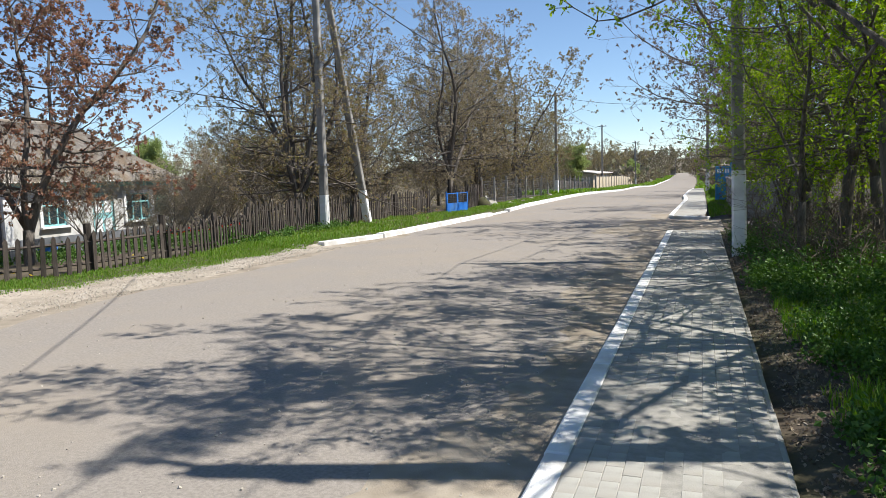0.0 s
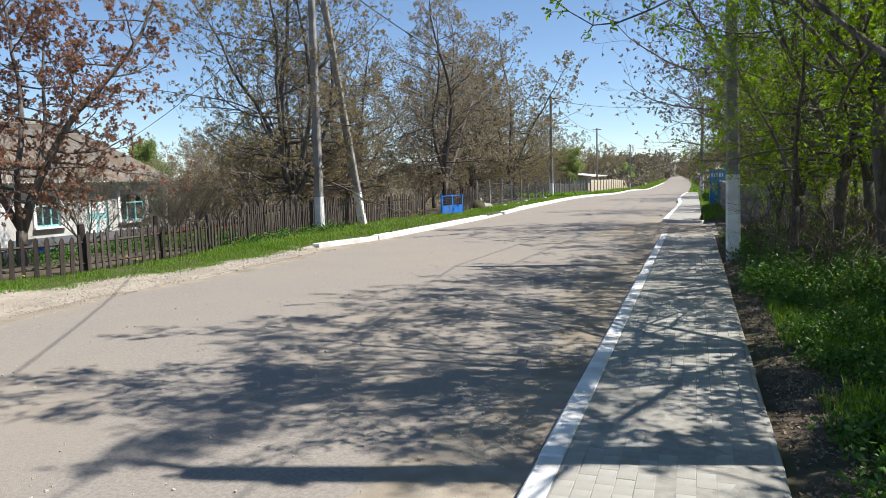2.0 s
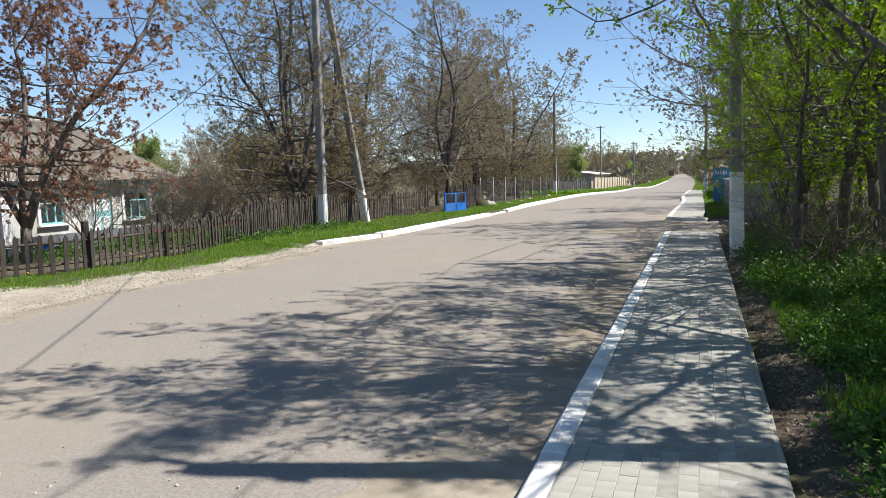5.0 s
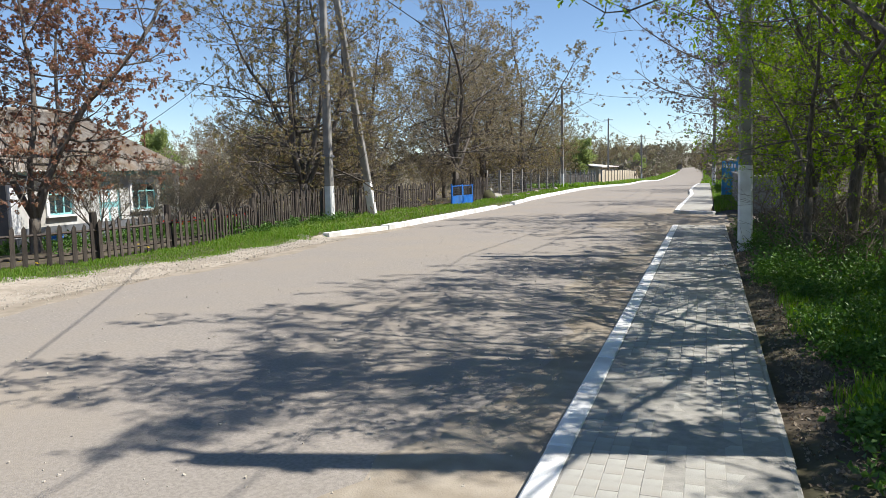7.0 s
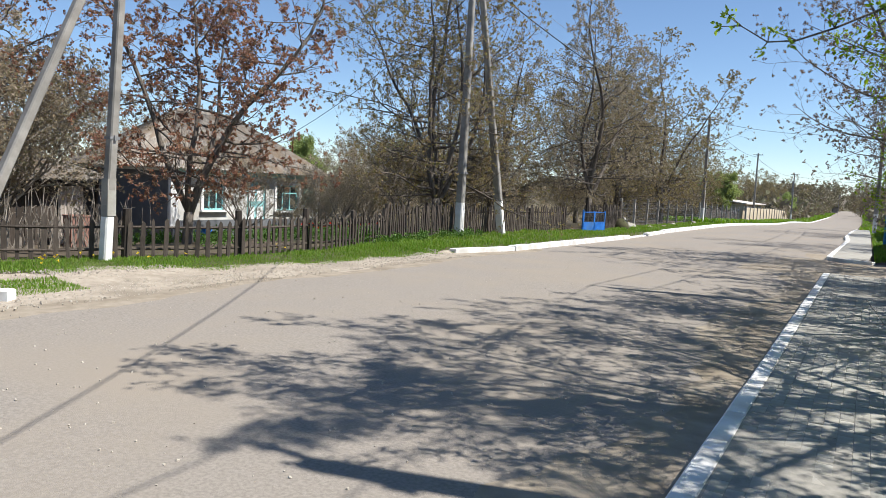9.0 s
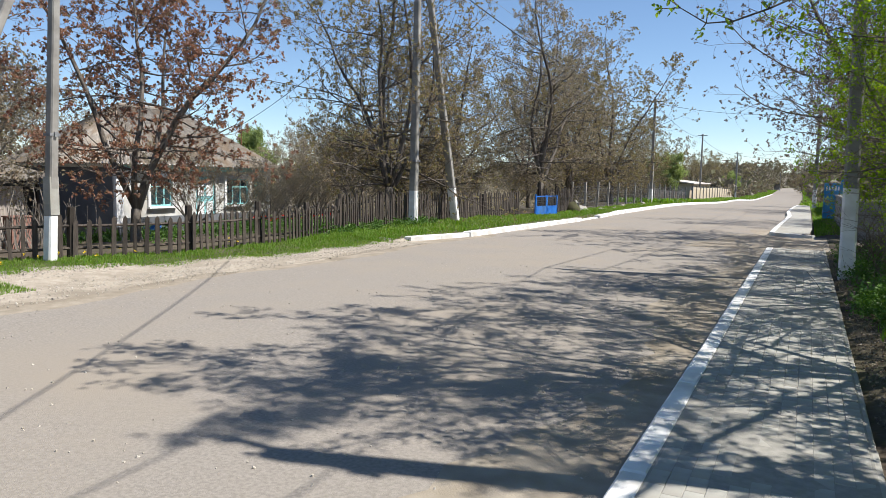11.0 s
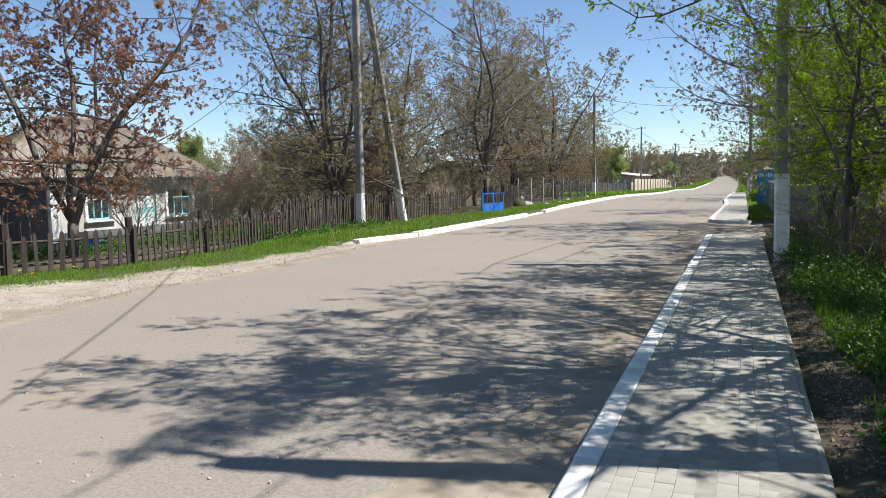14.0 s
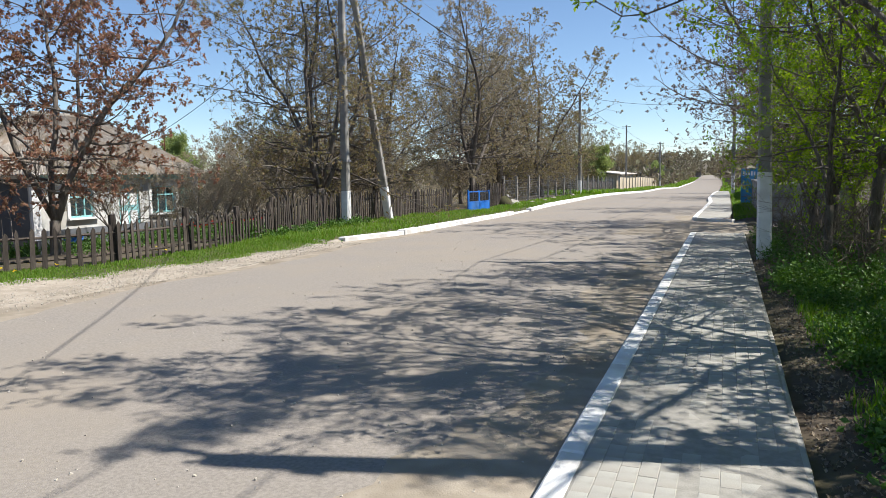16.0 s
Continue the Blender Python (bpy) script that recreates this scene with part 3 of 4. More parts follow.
def crown_of(rng, h, stems, reach, fork, r0, side=15, sub=6, twig=4, first=0.12, droop=0.15, wob=0.16, curl=0.16, full=0.75):
    """Grows a short trunk that forks into leading stems with side branches all the way up, each with branchlets and upturned twigs.
    stems: the lean of each stem and its share of the height. Returns the wood and the twig tips."""
    wood, tips = Shape(), []

    def rod(p, d, L, r, n, up, w, sides, end=0.25):
        pts, dirs, rad = [p.copy()], [d.copy()], [r]
        for i in range(n):
            d = (d + unit(rng) * w + Vector((0, 0, up * (0.3 + i / n)))).normalized()
            p = p + d * (L / n)
            pts.append(p.copy())
            dirs.append(d.copy())
            rad.append(max(r * (1 - (1 - end) * (i + 1) / n), 0.003))
        wood.tube(pts, rad, sides)
        return pts, dirs, rad

    def at(path, f):
        pts, dirs, rad = path
        u = f * (len(pts) - 1)
        k = min(int(u), len(pts) - 2)
        return pts[k].lerp(pts[k + 1], u - k), dirs[k], rad[k]

    def aside(d, lo, hi):
        a = radians(rng.uniform(lo, hi))
        return (d * math.cos(a) + d.cross(unit(rng)).normalized() * math.sin(a)).normalized()

    base = rod(Vector((0, 0, -0.15)), Vector((stems[0][0] * 0.3, stems[0][1] * 0.3, 1)).normalized(), fork + 0.15, r0, 5, 0.02, 0.05, 9, 0.85)
    for s, (lx, ly, share) in enumerate(stems):
        L = (h - fork) * share
        q = base[0][-1] if s < 2 else base[0][-2]
        stem = rod(q, Vector((lx, ly, 1)).normalized(), L, r0 * (0.72 if s == 0 else 0.58), 11, 0.06, wob * 0.85, 7, 0.1)
        az = rng.uniform(0, 6.28)
        for b in range(side):
            f = first + (1 - first) * (b + rng.random() * 0.8) / side
            p, d, r = at(stem, min(f, 0.99))
            az += 2.4 + rng.uniform(-0.4, 0.4)
            rise = -droop + (0.55 + droop) * f + rng.uniform(-0.15, 0.25)
            e = Vector((math.cos(az), math.sin(az), rise)).normalized()
            bl = reach * (0.35 + full * math.sin(math.pi * min(0.18 + 0.75 * f, 1.0))) * rng.uniform(0.65, 1.1) * (1 - 0.45 * f)
            br = rod(p, e, bl, max(r * 0.45, 0.012), 7, curl * 0.5, wob, 5)
            for c in range(sub):
                g = 0.2 + 0.78 * (c + rng.random()) / sub
                p2, d2, r2 = at(br, g)
                cl = bl * 0.42 * rng.uniform(0.6, 1.15) * (1.15 - 0.55 * g)
                sb = rod(p2, aside(d2, 30, 65), cl, max(r2 * 0.55, 0.006), 4, curl, wob * 1.2, 3)
                for t in range(twig):
                    p3, d3, r3 = at(sb, 0.25 + 0.72 * (t + rng.random()) / twig)
                    tw = rod(p3, aside(d3, 25, 70), cl * 0.38 * rng.uniform(0.5, 1.2), 0.0055, 2, curl * 2, wob * 1.3, 3)
                    tips.append((tw[0][-1], tw[1][-1]))
                tips.append((sb[0][-1], sb[1][-1]))
            tips.append((br[0][-1], br[1][-1]))
        tips.append((stem[0][-1], stem[1][-1]))
    return wood, tips


def crowned(name, label, x, y, h, stems, reach, fork, r0, leafm, seed, per=6, size=0.085, spread=0.05, hang=0.35, bark=None, group="roadside trees", fine=False, z=None, extra=None, **kw):
    """A tree of crown_of with a whorl of leaves at each twig tip."""
    rng = random.Random(seed)
    wood, tips = crown_of(rng, h, stems, reach, fork, r0, **kw)
    if extra:
        extra(rng, wood, tips)
    t = thing(name, label, "tree", pose(x, y, ground_z(x, y) if z is None else z), group)
    part("trunk", wood, bark or BARK, t, smooth=True)
    part("crown", leaf_shape(rng, tips, per, size, hang, spread, fine), leafm, t)
    return t


# left side: walnuts
RED = crowned("walnut_tree", "low-forked walnut tree with bronze young leaves behind pickets", -13.7, 11.3, 9.0, [(0.11, 0.13, 1.0), (-0.18, -0.18, 1.0), (0.02, 0.3, 0.75), (0.0, -0.05, 0.95)], 3.1, 0.75, 0.13, RED_LEAF, 11, 11, 0.07, side=18, sub=8, twig=5, first=0.12, droop=0.25, wob=0.24)
RED2 = crowned("walnut_tree", "walnut tree with bronze leaves beside the outbuilding", -17.2, 8.4, 8.8, [(-0.05, -0.1, 0.95), (-0.3, -0.3, 1.0), (0.15, -0.2, 0.9)], 3.2, 1.9, 0.13, RED_LEAF, 12, 9, 0.07, side=16, sub=8, twig=4, first=0.22, droop=0.1, wob=0.24)
OLIVE = crowned("walnut_tree", "broad walnut tree with olive young leaves over the fence", -13.2, 21.7, 11.4, [(-0.10, 0.0, 1.0), (0.22, 0.1, 0.95), (-0.36, -0.1, 0.85), (0.25, 0.4, 0.8), (0.1, -0.25, 0.9)], 4.4, 1.2, 0.17, OLIVE_LEAF, 21, 9, 0.068, side=18, sub=9, twig=5, first=0.04, droop=0.3, wob=0.24)
OLIVE2 = crowned("walnut_tree", "tall walnut tree with sparse pinkish-brown leaves behind the fence", -11.75, 33.2, 11.2, [(0.02, 0.05, 1.0), (-0.2, 0.1, 0.95), (0.2, 0.15, 0.9), (0.0, -0.2, 0.9)], 4.0, 1.5, 0.18, DRAB_LEAF, 22, 8, 0.068, side=19, sub=9, twig=5, first=0.05, droop=0.2, wob=0.22)
DENSE = crowned("plum_tree", "dense twiggy tree with yellow-green buds by the verge", -11.8, 48, 12.2, [(0.05, 0.0, 1.0), (-0.22, 0.2, 0.85), (0.25, -0.1, 0.85), (-0.1, -0.3, 0.8)], 4.4, 1.0, 0.18, OLIVE_LEAF, 23, 8, 0.09, side=20, sub=8, twig=4, first=0.03, droop=0.15, wob=0.22)
DRAB = tree("fruit_tree", "twiggy fruit tree with brownish buds in the garden", -17.5, 26, 5.6, 0.8, 0.09, 8, 0.9, DRAB_LEAF, 24, 4, 0.07, kids=(6, 6, 4), ratio=0.5, bark=TWIG, group="garden trees")
PALEGREEN = tree("poplar_tree", "light green tree in full leaf behind the house", -38, 42, 6.0, 1.2, 0.18, 8, 0.5, PALE_LEAF, 25, 12, 0.14, kids=(6, 6, 5), spread=0.3, group="garden trees")
for (x, y, tn, s) in ((-15.8, 26.5, 80, 0.75), (-14.2, 38.5, 40, 0.85), (-16.5, 33, 200, 0.8), (-13.4, 43, 130, 0.85), (-15.5, 45, 300, 0.85)):
    again(OLIVE, x, y, tn, s)
for (x, y, tn, s) in ((-14.0, 27.3, 60, 0.65), (-17, 56, 20, 0.8), (-14, 62, 100, 0.65)):
    again(OLIVE2, x, y, tn, s)
for (x, y, tn, s) in ((-13.8, 55, 70, 0.75), (-15.8, 51, 160, 0.8), (-14.3, 70, 20, 0.65), (-16, 80, 250, 0.75), (-18.5, 104, 90, 0.8), (-17, 118, 30, 0.85), (-17, 140, 0, 0.8), (-19, 160, 210, 0.8), (-21, 185, 110, 0.9), (-24, 215, 60, 0.9)):
    again(DENSE, x, y, tn, s)
for (x, y, tn, s) in ((-21, 28, 100, 0.9), (-19, 32, 200, 1.0), (-24, 33, 300, 1.0), (-27, 36, 20, 1.1), (-22, 40, 10, 1.2), (-30, 44, 140, 1.3), (-18.5, 38, 260, 1.1),
                      (-15.8, 19.6, 150, 0.55), (-19, 5.5, 10, 1.3), (-17.5, 2.5, 60, 1.3), (-22, 6.5, 140, 1.5), (-26, 9, 220, 1.6), (-21, 1, 300, 1.5), (-30, 14, 80, 1.6), (-34, 22, 33, 1.4), (-38, 30, 190, 1.4), (-17.2, 6.8, 250, 1.1), (-16.5, 4.6, 33, 1.1), (-18.6, 8.6, 77, 1.3), (-20.5, 10.5, 160, 1.2), (-15.6, 2.6, 290, 1.0), (-14.5, 37.5, 20, 0.55), (-14.0, 41, 120, 0.5), (-14.6, 46, 200, 0.6), (-14, 52, 300, 0.5), (-14.5, 58, 40, 0.6), (-32, 8, 70, 1.3), (-36, 14, 10, 1.3), (-29, 4, 200, 1.3), (-20.6, 19.6, 15, 0.75), (-20.2, 23.6, 115, 0.7), (-21.5, 26.6, 215, 0.75)):
    again(DRAB, x, y, tn, s)
for (x, y, tn, s) in ((-44, 44, 50, 0.9), (-15, 88, 10, 0.9), (-18, 104, 60, 1.0), (-13.5, 150, 120, 0.9), (-38, 55, 200, 1.1), (-15.5, 175, 30, 0.8)):
    again(PALEGREEN, x, y, tn, s)

# right side: walnut over the second footway, and the green thicket
WAL = crowned("walnut_tree", "walnut tree with purplish young leaves over the footway", 2.5, 23.8, 10.5, [(-0.42, 0.0, 0.95), (0.2, 0.1, 1.0), (-0.2, -0.4, 0.95), (-0.2, 0.4, 0.95)], 5.0, 1.8, 0.15, PURPLE_LEAF, 31, 8, 0.07, side=19, sub=9, twig=5, first=0.08, droop=0.1, wob=0.24)
again(WAL, 4.2, 35, 140, 1.0)
again(WAL, 3.6, 50, 250, 0.95)
again(WAL, 5.0, 68, 30, 1.0)
again(DENSE, 5.5, 90, 0, 0.8)
again(DENSE, 3.5, 115, 90, 0.8)
for (x, y, tn, s) in ((6, 138, 10, 0.9), (4.5, 160, 80, 0.8), (4, 190, 200, 0.9), (0, 225, 40, 1.0), (-2, 260, 130, 1.0), (-22, 245, 20, 1.0), (-23, 280, 60, 1.1)):
    again(DENSE, x, y, tn, s)


SPRIG = []


def low_branch(rng, wood, tips):
    """A long thin branch that hangs over the footway."""
    base = Vector((2.1, 7.3, 0.1))
    pts = [Vector(q) - base for q in ((2.1, 7.3, 3.2), (1.55, 6.6, 3.4), (0.9, 5.9, 3.4), (0.4, 5.65, 3.22), (0.0, 5.45, 3.02), (-0.32, 5.28, 2.85), (-0.52, 5.15, 2.76), (-0.68, 5.1, 2.75), (-0.84, 5.05, 2.85))]
    rad = [0.013 * (1 - 0.09 * i) for i in range(9)]
    aim = pts[-1] - pts[0]
    wood.tube(pts, rad, 5)
    for i in (2, 3, 4, 5, 6, 7, 8, 8):
        for _ in range(2):
            d = (aim.normalized() * 0.7 + unit(rng)).normalized()
            e = pts[i] + d * rng.uniform(0.05, 0.13)
            wood.tube([pts[i], e], [0.005, 0.003], 3)
            SPRIG.append((e, d))


ASH = crowned("ash_tree", "young ash tree in fresh green leaf beside the footway", 2.05, 15.9, 6.6, [(-0.26, -0.15, 1.0), (0.2, 0.1, 0.9), (-0.1, 0.2, 0.9)], 2.9, 1.1, 0.085, GREEN_LEAF, 41, 8, 0.058, 0.10, side=15, sub=6, twig=4, first=0.12, droop=0.1, group="thicket trees")
ASH2 = crowned("maple_tree", "slender grey-stemmed maple with bright leaves in the thicket", 2.3, 13.6, 6.8, [(0.08, -0.05, 1.0), (-0.28, -0.1, 0.85)], 2.7, 1.6, 0.11, GREEN_LEAF, 42, 7, 0.055, 0.10, side=15, sub=6, twig=4, first=0.12, droop=0.15, group="thicket trees")
NEAR = tree("maple_tree", "maple over the footway, low branch with fresh leaves", 2.1, 7.3, 9.2, 3.2, 0.11, 9, 0.85, GREEN_LEAF, 43, 7, 0.068, kids=(7, 5, 4), spread=0.14, wob=0.2, low=0.3, extra=low_branch, fine=True, group="thicket trees")
NEAR2 = tree("maple_tree", "tall maple behind the footway, clumps of fresh leaves", 2.6, 11.6, 8.8, 3.0, 0.12, 8, 0.75, GREEN_LEAF, 44, 6, 0.068, kids=(7, 5, 4), spread=0.14, wob=0.2, low=0.4, fine=True, group="thicket trees")
for (x, y, tn, s) in ((2.6, 18.2, 130, 0.85), (4.4, 17.5, 20, 0.95), (3.1, 15.2, 250, 0.9), (1.75, 17.6, 75, 0.6)):
    again(ASH, x, y, tn, s)
for (x, y, tn, s) in ((3.9, 10.2, 90, 1.0), (3.5, 19.0, 10, 0.9), (5.4, 15, 160, 1.0), (2.85, 13.9, 200, 0.85), (1.5, 12.4, 290, 0.62)):
    again(ASH2, x, y, tn, s)
part("sprig", leaf_shape(random.Random(7), SPRIG, 9, 0.036, 0.25, 0.05, True), SPRIG_LEAF, NEAR, "feathery fresh leaves", kind="stuff")
# extra maple with its crown out of view, added to fill the road's tree shadow
tree("maple_tree", "added tall maple whose unseen high crown shadows the road", 2.7, 7.45, 9.8, 5.4, 0.10, 7, 0.75, GREEN_LEAF, 48, 6, 0.075, kids=(6, 5, 4), spread=0.14, wob=0.2, low=0.3, lean=(-0.12, 0.0), group="thicket trees")
# a dense hedge of young maples, out of view, added to shade the grass
HEDGE = tree("maple_tree", "added unseen bushy maple that shades the grass", 5.0, 4.6, 5.6, 0.5, 0.06, 9, 0.9, GREEN_LEAF, 46, 9, 0.10, kids=(6, 5, 4), trunks=1, spread=0.22, low=0.2, group="thicket trees")
for (x, y, tn, s) in ((5.1, 6.9, 60, 0.9), (5.2, 1.8, 10, 1.0), (4.7, 9.4, 140, 0.7), (9.0, 13.0, 100, 0.9)):
    again(HEDGE, x, y, tn, s)


# ---- fences ----
FENCE_LINE = [(2.0, -13.9), (6.67, -12.6), (8.2, -11.85), (9.9, -10.95), (11.5, -11.05), (13.4, -10.98), (17.0, -11.85), (22.0, -12.1), (26, -11.8), (30, -10.9), (36, -10.7), (60, -10.4)]


def fence_x(y):
    for (a, p), (b, q) in zip(FENCE_LINE, FENCE_LINE[1:]):
        if y <= b:
            return p + (q - p) * (y - a) / (b - a)
    return FENCE_LINE[-1][1]


def fence_turn(y):
    return -math.degrees(math.atan2(fence_x(y + 0.3) - fence_x(y - 0.3), 0.6))


def picket_mesh(w, h, seed, pointed=True):
    """A worn picket with an uneven point."""
    r = random.Random(seed)
    s = Shape()
    k = 0.06 if pointed else 0.015
    o = [(-w / 2, 0), (w / 2, 0), (w / 2 * r.uniform(0.85, 1), h - k * r.uniform(0.7, 1.4)), (w * r.uniform(-0.15, 0.15), h), (-w / 2 * r.uniform(0.85, 1), h - k * r.uniform(0.7, 1.4))]
    vs = [(-0.011, a, b) for a, b in o] + [(0.011, a, b) for a, b in o]
    fs = [(4, 3, 2, 1, 0), (5, 6, 7, 8, 9)] + [(i, (i + 1) % 5, 5 + (i + 1) % 5, 5 + i) for i in range(5)]
    s.add(vs, fs)
    m = s.mesh("picket")
    m.materials.append(WOOD)
    return m


def picket_fence(label, y0, y1, pitch, w, h, z0, seed, post_gap=2.2, pointed=True, lean=2.0, post_top=1.2):
    rng = random.Random(seed)
    t = thing("picket_fence", label, "fence", group="roadside fences")
    kinds = [picket_mesh(w * k, h * q, seed + i, pointed) for i, (k, q) in enumerate(((1, 1), (0.9, 0.96), (1.1, 1.02), (0.85, 1.03), (1, 0.93), (0.75, 0.98)))]
    y = y0
    while y < y1:
        x = fence_x(y)
        o = part("picket", rng.choice(kinds), WOOD, t)
        o.matrix_basis = pose(x + 0.04, y, ground_z(x, y) + z0 + rng.uniform(-0.03, 0.03), rng.uniform(-lean, lean), rng.uniform(-1, 1.5), fence_turn(y))
        y += pitch * rng.uniform(0.85, 1.15)
    n = max(1, round((y1 - y0) / post_gap))
    for i in range(n + 1):
        y = y0 + (y1 - y0) * i / n
        x = fence_x(y) - 0.06
        pts = [(0, 0, -0.3), (rng.uniform(-0.02, 0.02), 0.01, h * 0.5), (rng.uniform(-0.03, 0.03), rng.uniform(-0.03, 0.03), h * post_top * rng.uniform(0.93, 1.07) + z0)]
        o = part("post", Shape().tube(pts, [0.085, 0.08, 0.07], 7), WOOD, t)
        o.matrix_basis = pose(x, y, ground_z(x, y), 0, 0, rng.uniform(0, 90))
        if i < n:
            yb = y0 + (y1 - y0) * (i + 1) / n
            xb = fence_x(yb) - 0.06
            for f in (0.25, 0.76):
                za, zb = ground_z(x, y) + z0 + h * f, ground_z(xb, yb) + z0 + h * f
                part("rail", Shape().tube([(x + 0.045, y, za), ((x + xb) / 2 + 0.045, (y + yb) / 2, (za + zb) / 2 - 0.015), (xb + 0.045, yb, zb)], [0.028] * 3, 5), WOOD, t)
    return t


picket_fence("low dark weathered picket fence above the grass verge", 2.2, 16.6, 0.185, 0.085, 0.80, -0.02, 50)
picket_fence("tall grey picket fence of narrow uneven stakes", 16.8, 28.9, 0.125, 0.07, 1.04, 0.0, 60, 2.6, True, 3.5, 0.98)
picket_fence("weathered stake fence beside the blue gate", 31.0, 35.5, 0.14, 0.08, 1.15, 0.02, 70, 2.2, True, 4)

# blue gate
G = thing("metal_gate", "bright blue metal gate with dark mesh above", "gate", pose(-10.7, 29.9, 0.06, 0, 0, -11))
for (y, h) in ((0, 1.0), (0.95, 0.95), (1.9, 0.95)):
    part("gate_post", Shape().tube([(0, y, -0.2), (0, y, h)], [0.04, 0.04], 8), BLUE, G)
for k in (0, 0.95):
    part("panel", Shape().box(0.02, k + 0.475, 0.24, 0.02, 0.86, 0.38, ch=0.004), BLUE, G)
    fr = Shape().box(0.02, k + 0.475, 0.90, 0.03, 0.9, 0.035).box(0.02, k + 0.475, 0.45, 0.03, 0.9, 0.035).box(0.02, k + 0.04, 0.67, 0.03, 0.035, 0.46).box(0.02, k + 0.91, 0.67, 0.03, 0.035, 0.46)
    part("gate_frame", fr, BLUE, G)
    ms = Shape()
    for i in range(12):
        ms.box(0.015, k + 0.08 + i * 0.07, 0.67, 0.008, 0.028, 0.44)
    for i in range(6):
        ms.box(0.02, k + 0.475, 0.48 + i * 0.075, 0.006, 0.84, 0.02)
    part("mesh_panel", ms, DARKSTEEL, G, "dark steel mesh")

# wire-mesh fence with concrete posts, then a paling fence to the shed
W = thing("mesh_fence", "wire-mesh fence on thin grey concrete posts", "fence", group="roadside fences")
ROW = [(36 + 2.6 * i) for i in range(17)]
for i, y in enumerate(ROW):
    x = -10.9 - 0.01 * (y - 36)
    o = part("post", Shape().box(0, 0, 0.65, 0.10, 0.10, 1.7, ch=0.01), CONCRETE, W)
    o.matrix_basis = pose(x, y, ground_z(x, y), random.Random(i).uniform(-2, 2), random.Random(i + 50).uniform(-2, 2), 0)
    if i < len(ROW) - 1:
        s = Shape()
        za = ground_z(x, y)
        for k in range(17):
            s.box(x, y + 0.08 + k * 0.152, za + 0.68, 0.005, 0.006, 1.2)
        for k in range(9):
            s.box(x, y + 1.3, za + 0.1 + k * 0.145, 0.005, 2.5, 0.006)
        part("mesh_panel", s, WIREM, W)
B = thing("board_fence", "dark plank boundary beyond the mesh fence", "fence", group="roadside fences")
for i in range(15):
    y = 64 + 1.2 * i
    o = part("board", Shape().box(0, 0, 0.5, 0.03, 1.16, 1.15 + 0.1 * math.sin(i * 1.7)), WOOD, B)
    o.matrix_basis = pose(-12.0, y, ground_z(-12.0, y), 0, 0, 0)
PF = thing("panel_fence", "beige concrete panel fence with grey posts", "fence", group="roadside fences")
for i in range(15):
    y = 82 + 3.0 * i
    o = part("panel", Shape().box(0, 0, 0.75, 0.08, 2.86, 1.6, ch=0.01), BEIGE, PF)
    o.matrix_basis = pose(-11.3, y + 1.5, ground_z(-11.3, y), 0, 0, 0)
    o = part("post", Shape().box(0, 0, 0.8, 0.16, 0.16, 1.8, ch=0.01), CONCRETE, PF)
    o.matrix_basis = pose(-11.26, y, ground_z(-11.3, y), 0, 0, 0)
SH = thing("shed", "low shed with a pale corrugated roof", "shed", pose(-15.4, 96, ground_z(-12, 96)))
part("wall", Shape().box(0, 0, 1.0, 6, 16, 2.0), BEIGE, SH)
rf = Shape()
rf.add([(-3.4, -8.4, 2.8), (3.5, -8.4, 2.0), (3.5, 8.4, 2.0), (-3.4, 8.4, 2.8), (-3.4, -8.4, 2.9), (3.5, -8.4, 2.1), (3.5, 8.4, 2.1), (-3.4, 8.4, 2.9)],
       [(3, 2, 1, 0), (4, 5, 6, 7), (0, 1, 5, 4), (1, 2, 6, 5), (2, 3, 7, 6), (3, 0, 4, 7)])
part("roof", rf, PALEROOF, SH)


# debris by the fence end
DB = thing("debris_pile", "broken pale concrete slabs and earth on the verge", "rubble", pose(-10.7, 36.4, 0.12))
for (x, y, z, sx, sy, sz, a, b, c) in ((0, 0, 0.25, 0.1, 0.55, 0.5, 12, -18, 20), (0.2, 0.4, 0.12, 0.45, 0.4, 0.1, 30, 10, 40), (0.2, -0.5, 0.1, 0.3, 0.25, 0.2, 8, 14, 65)):
    part("slab", Shape().box(x, y, z, sx, sy, sz, Euler((radians(a), radians(b), radians(c))).to_matrix(), ch=0.02), CEMENT, DB)
mound = Shape()
mound.tube([(0.2, -1.5, -0.05), (0.2, -1.5, 0.2), (0.15, -1.45, 0.42), (0.15, -1.4, 0.5)], [0.45, 0.36, 0.2, 0.04], 11)
part("mound", mound, SOIL, DB, "dark earth mound", smooth=True)
rng = random.Random(61)
for i in range(5):
    y = 38 + 3.1 * i + rng.uniform(-0.5, 0.5)
    r = rng.uniform(0.07, 0.15)
    o = solid("verge_stone", Shape().box(0, 0, r * 0.4, r * 2.2, r * 1.6, r * 1.1, Euler((rng.uniform(-0.4, 0.4), rng.uniform(-0.4, 0.4), rng.uniform(0, 3))).to_matrix(), ch=r * 0.3), STONE, "rough pale stone lying in the verge grass", "stone", group="verge stones")
    o.matrix_basis = pose(-10.0 + rng.uniform(-0.3, 0.3), y, 0.13)
BS = thing("shelter", "dark open shelter at the far road end", "shelter", pose(-11.5, 330, ground_z(-11.5, 330)))
part("wall", Shape().box(0, 0, 1.1, 2.2, 0.2, 2.2), CONCRETE, BS)
part("roof", Shape().box(0, -0.6, 2.25, 2.5, 1.6, 0.15), DARKSTEEL, BS)
